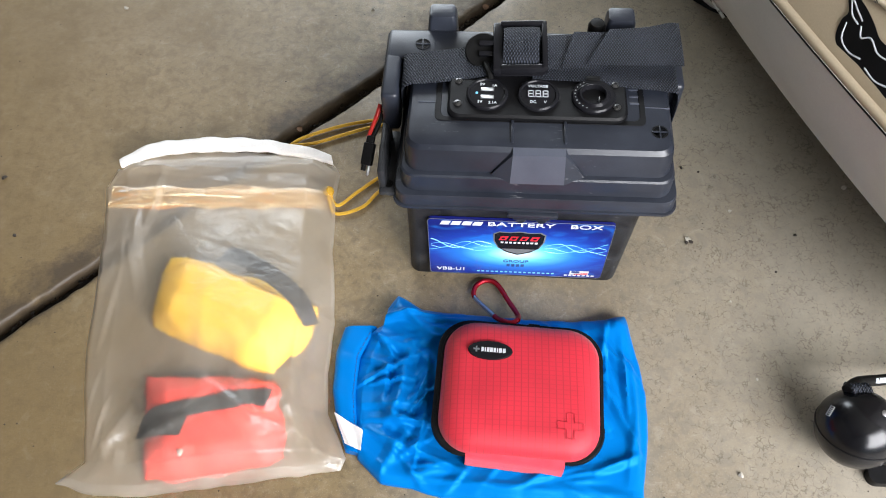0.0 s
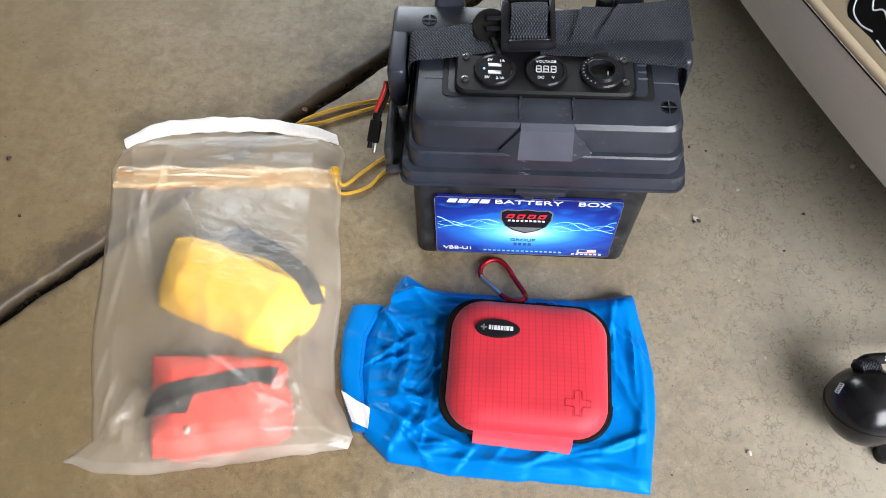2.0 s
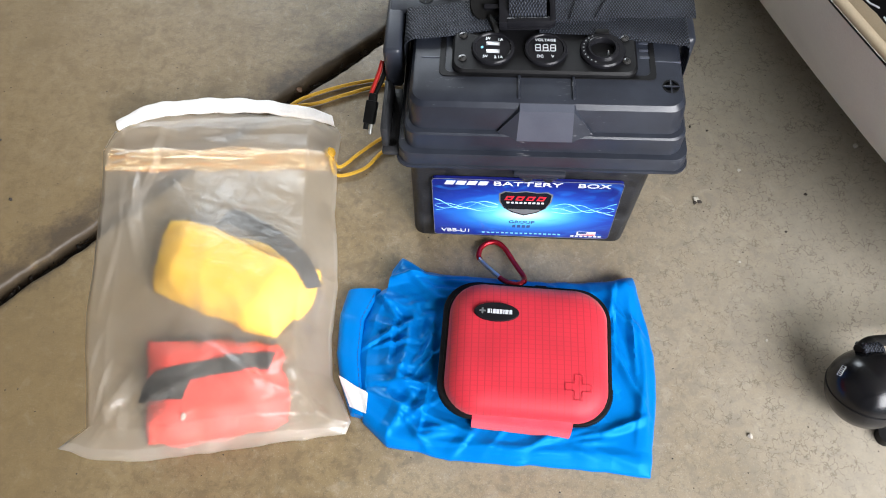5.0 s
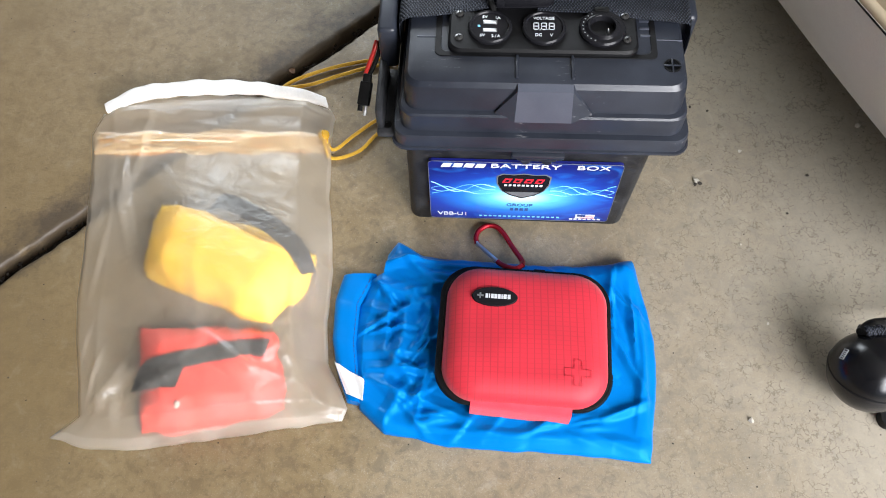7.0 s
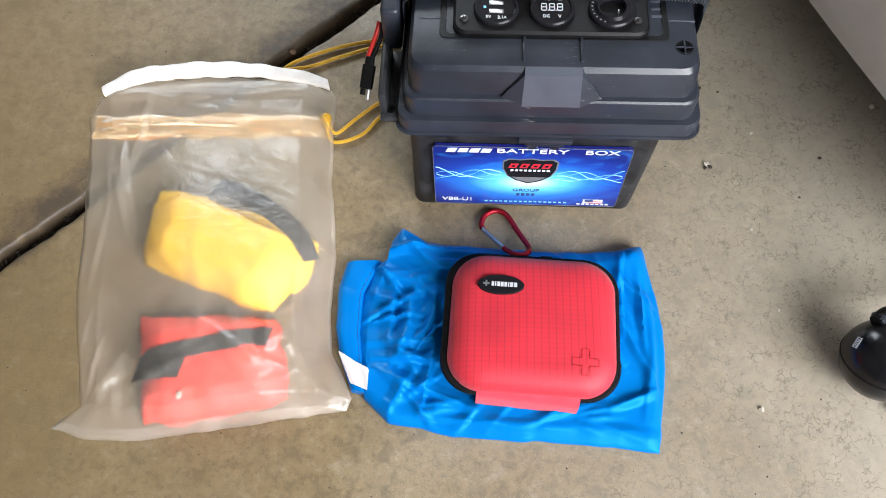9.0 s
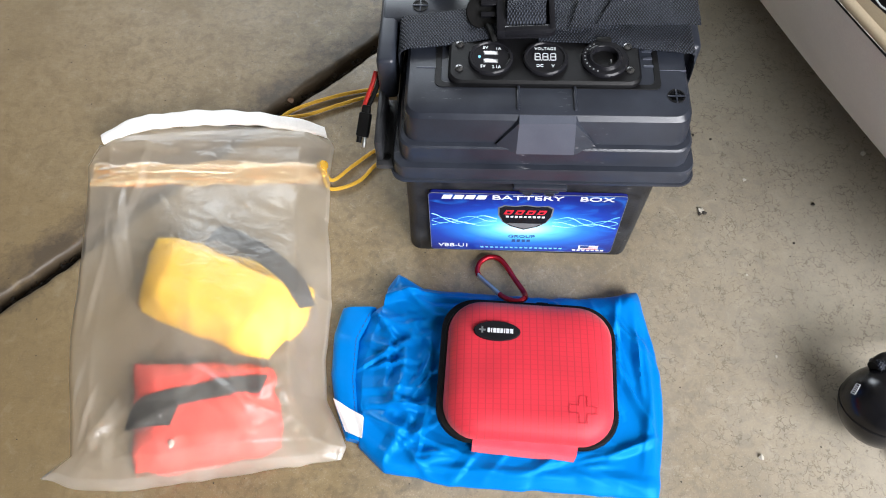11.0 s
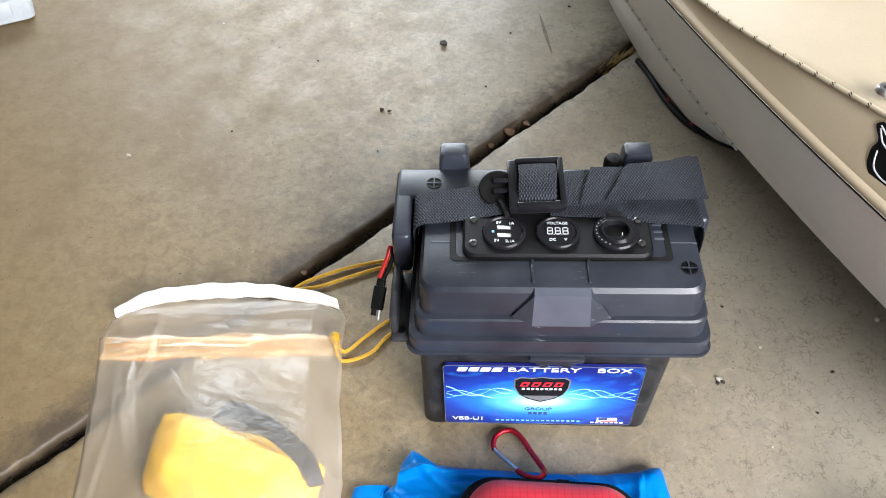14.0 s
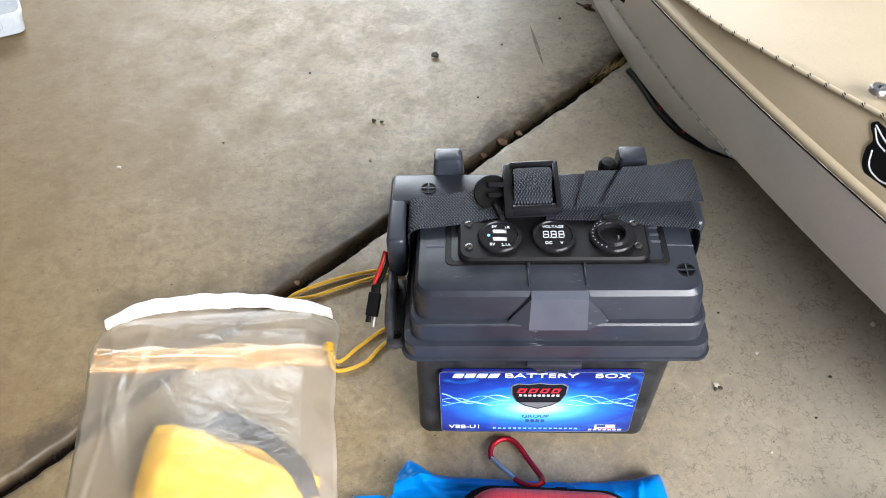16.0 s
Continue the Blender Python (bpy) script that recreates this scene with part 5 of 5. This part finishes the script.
# ---- kayak ----
kayak = thing("kayak", (0.7, 0.0, 0), "sand and grey moulded kayak resting on the garage floor", "kayak")


def seam_at(v):
    return Vector((0.373 - 0.46 * v + 0.19 * v * v + 2.2 * max(0.0, -0.15 - v) ** 1.2, v, 0.28))


def inward(v):
    d = seam_at(v + 0.004) - seam_at(v - 0.004)
    return Vector((d.y, -d.x, 0)).normalized()


def taper(v, a):
    return a if a < 0.05 else 0.05 + (a - 0.05) * max(0.04, min(1.0, (v + 0.34) / 0.30))


STATIONS = [-0.33 + 0.02 * k for k in range(18)] + [0.03 + 0.04 * k for k in range(30)]
FOOT = ((-1.3, 0.34), (0.22, 0.32), (0.30, 0.25), (0.36, 0.185), (0.395, 0.160), (0.44, 0.146), (0.56, 0.140), (1.2, 0.145))


def hull_row(v):
    s, n = seam_at(v), inward(v)
    f = curve_at(FOOT, v)
    bow = max(0.0, min(1.0, (v - 0.3) / 0.4))
    rows = [(0.0, 0.0), (0.004, -0.012), (0.014, -0.040), (0.034, -0.078), (0.058, -0.118), (0.078, -0.150), (0.090 - 0.018 * bow, -0.166), (0.090 * (1 - bow) + bow * 0.076 + (f - 0.09) * 0.35, -0.200), (f - 0.012, -0.262), (f + 0.004, -0.2780), (max(f + 0.05, 0.40), -0.2795)]
    return [s + n * taper(v, a) + Vector((0, 0, b)) for a, b in rows]


part("hull", skin([hull_row(v) for v in STATIONS], caps=(False, False), closed=False), HULL_GREY, kayak, "pale grey lower hull", angle=60)


def rope_off(v):
    return 0.0085 + 0.10 * max(0, min(0.55, 0.25 - v)), 0.0140 + 0.13 * max(0, min(0.5, 0.36 - v))


def deck_row(v):
    s, n = seam_at(v), inward(v)
    o, z = rope_off(v)
    rows = [(0.0005, 0.0), (-0.0008, 0.003), (0.0006, 0.0062), (0.0030, 0.0078), (0.0050, 0.0078), (0.0062, 0.0082 + 0.1 * (z - 0.0082)), (0.007 + 0.5 * (o - 0.007), 0.0088 + 0.5 * (z - 0.0088)), (o, z), (o + 0.010, z + 0.004), (o + 0.05, z + 0.010), (o + 0.12, z + 0.018), (o + 0.20, z + 0.016), (o + 0.30, z + 0.03), (0.46, z + 0.034)]
    return [s + n * taper(v, a) + Vector((0, 0, b)) for a, b in rows]


part("deck", skin([deck_row(v) for v in STATIONS], caps=(False, False), closed=False), DECK_SAND, kayak, "sand-coloured moulded deck", angle=50)
part("seam_gasket", tube([seam_at(v) + inward(v) * -0.0006 + Vector((0, 0, -0.0005)) for v in STATIONS], 0.0008, 8, per=2), RUBBER, kayak, "black rubber seam strip")
line = [seam_at(v) + inward(v) * (rope_off(v)[0] - 0.001) + Vector((0, 0, rope_off(v)[1] + 0.0022)) for v in [-0.30 + 0.03 * k for k in range(48)]]
part("deck_line", tube(line, 0.0023, 10, per=2), FLECK, kayak, "flecked tan cord along the deck edge")
line = [seam_at(v) + inward(v) * (0.060 - 0.030 * max(0, min(1, (v - 0.3) / 0.4))) + Vector((0, 0, -0.134 + 0.060 * max(0, min(1, (v - 0.3) / 0.4)))) for v in [0.24 + 0.03 * k for k in range(32)]]
part("hull_line", tube(line, 0.0017, 8, per=2), FLECK_GREY, kayak, "flecked grey cord along the hull")
EYE_AT = pose(0.362, 0.112, 0.339, 0, 0, -25)
eye = part("eyelet", lathe(((0.0075, 0), (0.0075, 0.0025), (0.006, 0.0045), (0.003, 0.0045), (0.003, 0.0)), EYE_AT, 20), STEEL, kayak, "bright steel eyelet")
part("eyelet_bar", block(0, 0.030, -0.006, 0.004, -0.004, 0.004, 0.002, m=EYE_AT), STEEL, eye)
# sticker: dark patch with plain pale strokes
sv = 0.049
sn, so = inward(sv), seam_at(sv)
tang = Vector((-sn.y, sn.x, 0))
low, high = so + sn * 0.0070 + Vector((0, 0, 0.0095)), so + sn * (rope_off(sv)[0]) + Vector((0, 0, rope_off(sv)[1]))
up = (high - low).normalized()
out = tang.cross(up).normalized()
if out.z < 0:
    out = -out
STICK = Matrix.Translation(low + out * 0.0012) @ Matrix((tang, up, out)).transposed().to_4x4()
outline = smooth_line([(*p, 0) for p in ((0.034, 0.041), (0.037, 0.036), (0.027, 0.028), (0.027, 0.020), (0.020, 0.008), (0.006, 0.003), (-0.012, 0.004), (-0.030, 0.002), (-0.050, 0.006), (-0.054, 0.022), (-0.036, 0.034), (-0.012, 0.031), (0.004, 0.036), (0.020, 0.040), (0.034, 0.041))], 5)[:-1]
decal = part("sticker", lay([(p.x, p.y) for p in outline], STICK, 0.0006), MATT_BLACK, kayak, "dark sticker with plain pale shapes")
for pts in (((0.033, 0.038), (0.022, 0.034), (0.012, 0.031)), ((0.032, 0.036), (0.023, 0.029), (0.013, 0.027)), ((0.022, 0.022), (0.015, 0.011), (0.002, 0.008), (-0.010, 0.011)), ((0.010, 0.028), (0.003, 0.022), (-0.004, 0.027), (-0.018, 0.023), (-0.034, 0.027)), ((-0.018, 0.009), (-0.032, 0.008), (-0.044, 0.012))):
    part("pale_stroke", tube([STICK @ Vector((a, b, 0.0006)) for a, b in pts], 0.0007, 6), INK_WHITE, decal)
part("hull_decal", lay([(-0.006, -0.008), (0.006, -0.008), (0.004, 0.008), (-0.008, 0.008)], Matrix.Translation(hull_row(0.43)[2]) @ pose(0, 0, 0, 62, 0, -60) @ Matrix.Translation((0, 0, 0.002)), 0.0006), RUBBER, kayak)

leash = thing("floor_rope", (0.34, 0.48, 0), "black rope flecked with red lying against the hull", "rope")
part("rope", tube([(0.293, 0.625, 0.0045), (0.305, 0.592, 0.0045), (0.320, 0.532, 0.0045), (0.343, 0.478, 0.0045), (0.376, 0.443, 0.0045), (0.409, 0.424, 0.0045), (0.46, 0.410, 0.0045)], 0.0045, 12), RUBBER, leash)
for x, y in ((0.3235, 0.5255), (0.3475, 0.4720), (0.3915, 0.4330)):
    part("red_fleck", lathe(((0.0008, 0), (0.0026, 0.0006), (0.0008, 0.0013)), pose(x, y, 0.0082) @ Matrix.Diagonal((0.8, 1.6, 1, 1)), 8), INK_RED, leash)

# ---- clouded storage box beyond the bag ----
crate = thing("storage_box", (-0.78, 0.74, 0), "clouded clear plastic storage box on the concrete", "storage box")
CR = pose(-0.805, 0.742, 0, 0, 0, 27)


def crate_rings(rows):
    return [[CR @ p for p in ring(0, 0, z, w, d, 0.012, 5)] for z, w, d in rows]


part("body", skin(crate_rings(((0, 0.19, 0.12), (0.004, 0.20, 0.13), (0.034, 0.205, 0.135), (0.034, 0.197, 0.127), (0.008, 0.19, 0.12)))), CLEAR_BOX, crate)
part("lid", skin(crate_rings(((0.035, 0.213, 0.143), (0.040, 0.213, 0.143), (0.043, 0.207, 0.137), (0.041, 0.195, 0.125)))), CLEAR_BOX, crate)
part("lid_clip", block(0.04, 0.07, -0.0745, -0.070, 0.020, 0.043, 0.0015, m=CR), CLEAR_BOX, crate)

# ---- grit, leaves and straw ----
rng = random.Random(11)


def stone(name, x, y, r, material, label, category="pebble"):
    bm = bmesh.new()
    bmesh.ops.create_icosphere(bm, subdivisions=1, radius=r)
    for v in bm.verts:
        v.co *= 1 + 0.75 * rough_noise(v.co * 900 * 0.002 / r, 1.0, rng.random() * 9)
        v.co.z *= 0.6
    low = min(v.co.z for v in bm.verts)
    bmesh.ops.translate(bm, verts=bm.verts, vec=(x, y, -low))
    tagged(part(name, bm, material, at=(x, y, 0), angle=20), label, category, "grit on the floor")


stone("pebble", 0.3070, 0.0570, 0.0034, GRIT_PALE, "small pale stone chip on the concrete")
stone("pebble", 0.3095, 0.0535, 0.0028, GRIT_DARK, "small dark stone chip on the concrete")
stone("pebble", 0.3050, 0.0530, 0.0022, GRIT_DARK, "small dark stone chip on the concrete")
for x, y, r, pale in ((0.329, -0.210, 0.0026, 1), (0.499, 0.140, 0.0030, 1), (0.224, -0.186, 0.0022, 0), (-0.432, 0.396, 0.0032, 1), (-0.091, 0.502, 0.004, 0), (-0.080, 0.498, 0.003, 0), (-0.089, 0.414, 0.0024, 1), (-0.007, 0.665, 0.006, 0),
                      (0.36, 0.10, 0.002, 1), (0.40, 0.02, 0.0016, 0), (0.345, -0.02, 0.0015, 1), (0.43, 0.07, 0.002, 0), (0.31, 0.16, 0.0018, 0), (0.33, 0.155, 0.0018, 0), (0.36, -0.11, 0.0015, 1), (-0.50, 0.10, 0.003, 0), (-0.46, 0.02, 0.002, 0), (-0.30, 0.45, 0.002, 0), (-0.2, 0.62, 0.002, 0), (0.10, 0.70, 0.002, 0), (0.20, 0.78, 0.0025, 0), (-0.37, 0.72, 0.002, 1), (0.06, 0.56, 0.0018, 0)):
    stone("pebble", x, y, r, GRIT_PALE if pale else GRIT_DARK, "tiny pale chip on the concrete" if pale else "tiny dark crumb on the concrete")

bm = bmesh.new()
for k in range(900):
    x, y = rng.uniform(-0.8, 0.75), rng.uniform(-0.35, 1.0)
    r = rng.uniform(0.0004, 0.0010)
    p = Vector((x, y, 0))
    vs = [bm.verts.new(p + Vector((r * math.cos(a), r * math.sin(a), 0.0001))) for a in (0.3, 1.9, 3.3, 4.9)]
    t = bm.verts.new(p + Vector((0, 0, r)))
    for i in range(4):
        bm.faces.new((vs[i], vs[(i + 1) % 4], t))
tagged(part("floor_grit", bm, GRIT_DARK, flat=True), "fine dark grit scattered over the concrete", "grit", kind="stuff")
bm = bmesh.new()
for k in range(420):
    s = rng.uniform(-0.55, 0.72)
    p = JOINT_AT + JOINT_ALONG * s + JOINT_ACROSS * rng.uniform(-0.006, 0.006) + Vector((0, 0, -0.013 + rng.uniform(0, 0.004)))
    a = rng.uniform(0, math.pi)
    d = Vector((math.cos(a), math.sin(a), rng.uniform(-0.3, 0.3))) * rng.uniform(0.001, 0.004)
    w = Vector((-d.y, d.x, 0)) * 0.6
    vs = [bm.verts.new(p + q) for q in (-d, w, d + Vector((0, 0, 0.001)), -w)]
    bm.faces.new(vs)
tagged(part("joint_litter", bm, JOINT_DIRT, flat=True), "crumbled dark leaf litter in the joint", "litter", kind="stuff")
for s, c, turn, size in ((0.385, 0.002, 30, 0.016), (0.415, -0.003, 80, 0.012), (0.345, 0.001, 10, 0.009), (0.02, 0.003, 60, 0.008)):
    p = JOINT_AT + JOINT_ALONG * s + JOINT_ACROSS * c
    m = pose(p.x, p.y, -0.001, 12, 18, turn)
    bm = cushion(lambda u, v: (size * (u - 0.5), size * 0.9 * (v - 0.5) * math.sin(math.pi * (0.15 + 0.8 * u))), 8, 6, lambda u, v, x, y: 0.0008 + 0.003 * (u - 0.5) ** 2 + 0.002 * v * u, 0)
    bmesh.ops.transform(bm, matrix=m, verts=bm.verts)
    tagged(part("dry_leaf", bm, LEAF, at=tuple(p)), "curled brown leaf scrap caught in the joint", "leaf", "leaves in the joint")
bm = bmesh.new()
for k in range(70):
    s = rng.uniform(0.59, 0.68)
    p = JOINT_AT + JOINT_ALONG * s + JOINT_ACROSS * rng.uniform(-0.005, 0.006) + Vector((0, 0, rng.uniform(-0.010, 0.000)))
    a = rng.uniform(0.35, 1.25)
    tube([p, p + Vector((math.cos(a), math.sin(a), rng.uniform(0, 0.3))) * rng.uniform(0.008, 0.022)], 0.0005, 4, bm, smooth=False)
tagged(part("straw_tuft", bm, STRAW), "pale straw bits caught in the joint", "straw", kind="stuff")
stone("bark_scrap", 0.248, 0.815, 0.007, LEAF, "brown bark scrap on the concrete", "bark")
for pts in (((0.232, 0.828, 0.003), (0.247, 0.815, 0.003), (0.262, 0.806, 0.002)), ((0.245, 0.82, 0.003), (0.258, 0.822, 0.002))):
    tagged(part("twig", tube(pts, 0.0014, 6), LEAF, at=pts[0]), "thin dry twig on the concrete", "twig", "twigs on the floor")
STREAK = pose(0.156, 0.704, 0, 0, 0, -83)
streak = lay([(-0.058, 0), (-0.03, 0.0022), (0.01, 0.0030), (0.05, 0.0016), (0.06, 0), (0.04, -0.0018), (0.0, -0.0030), (-0.035, -0.0016)], STREAK, 0.0003)
tagged(part("scuff_mark", streak, SCUFF, at=(0.156, 0.704, 0), flat=True), "dark narrow scuff streak on the concrete", "scuff mark")
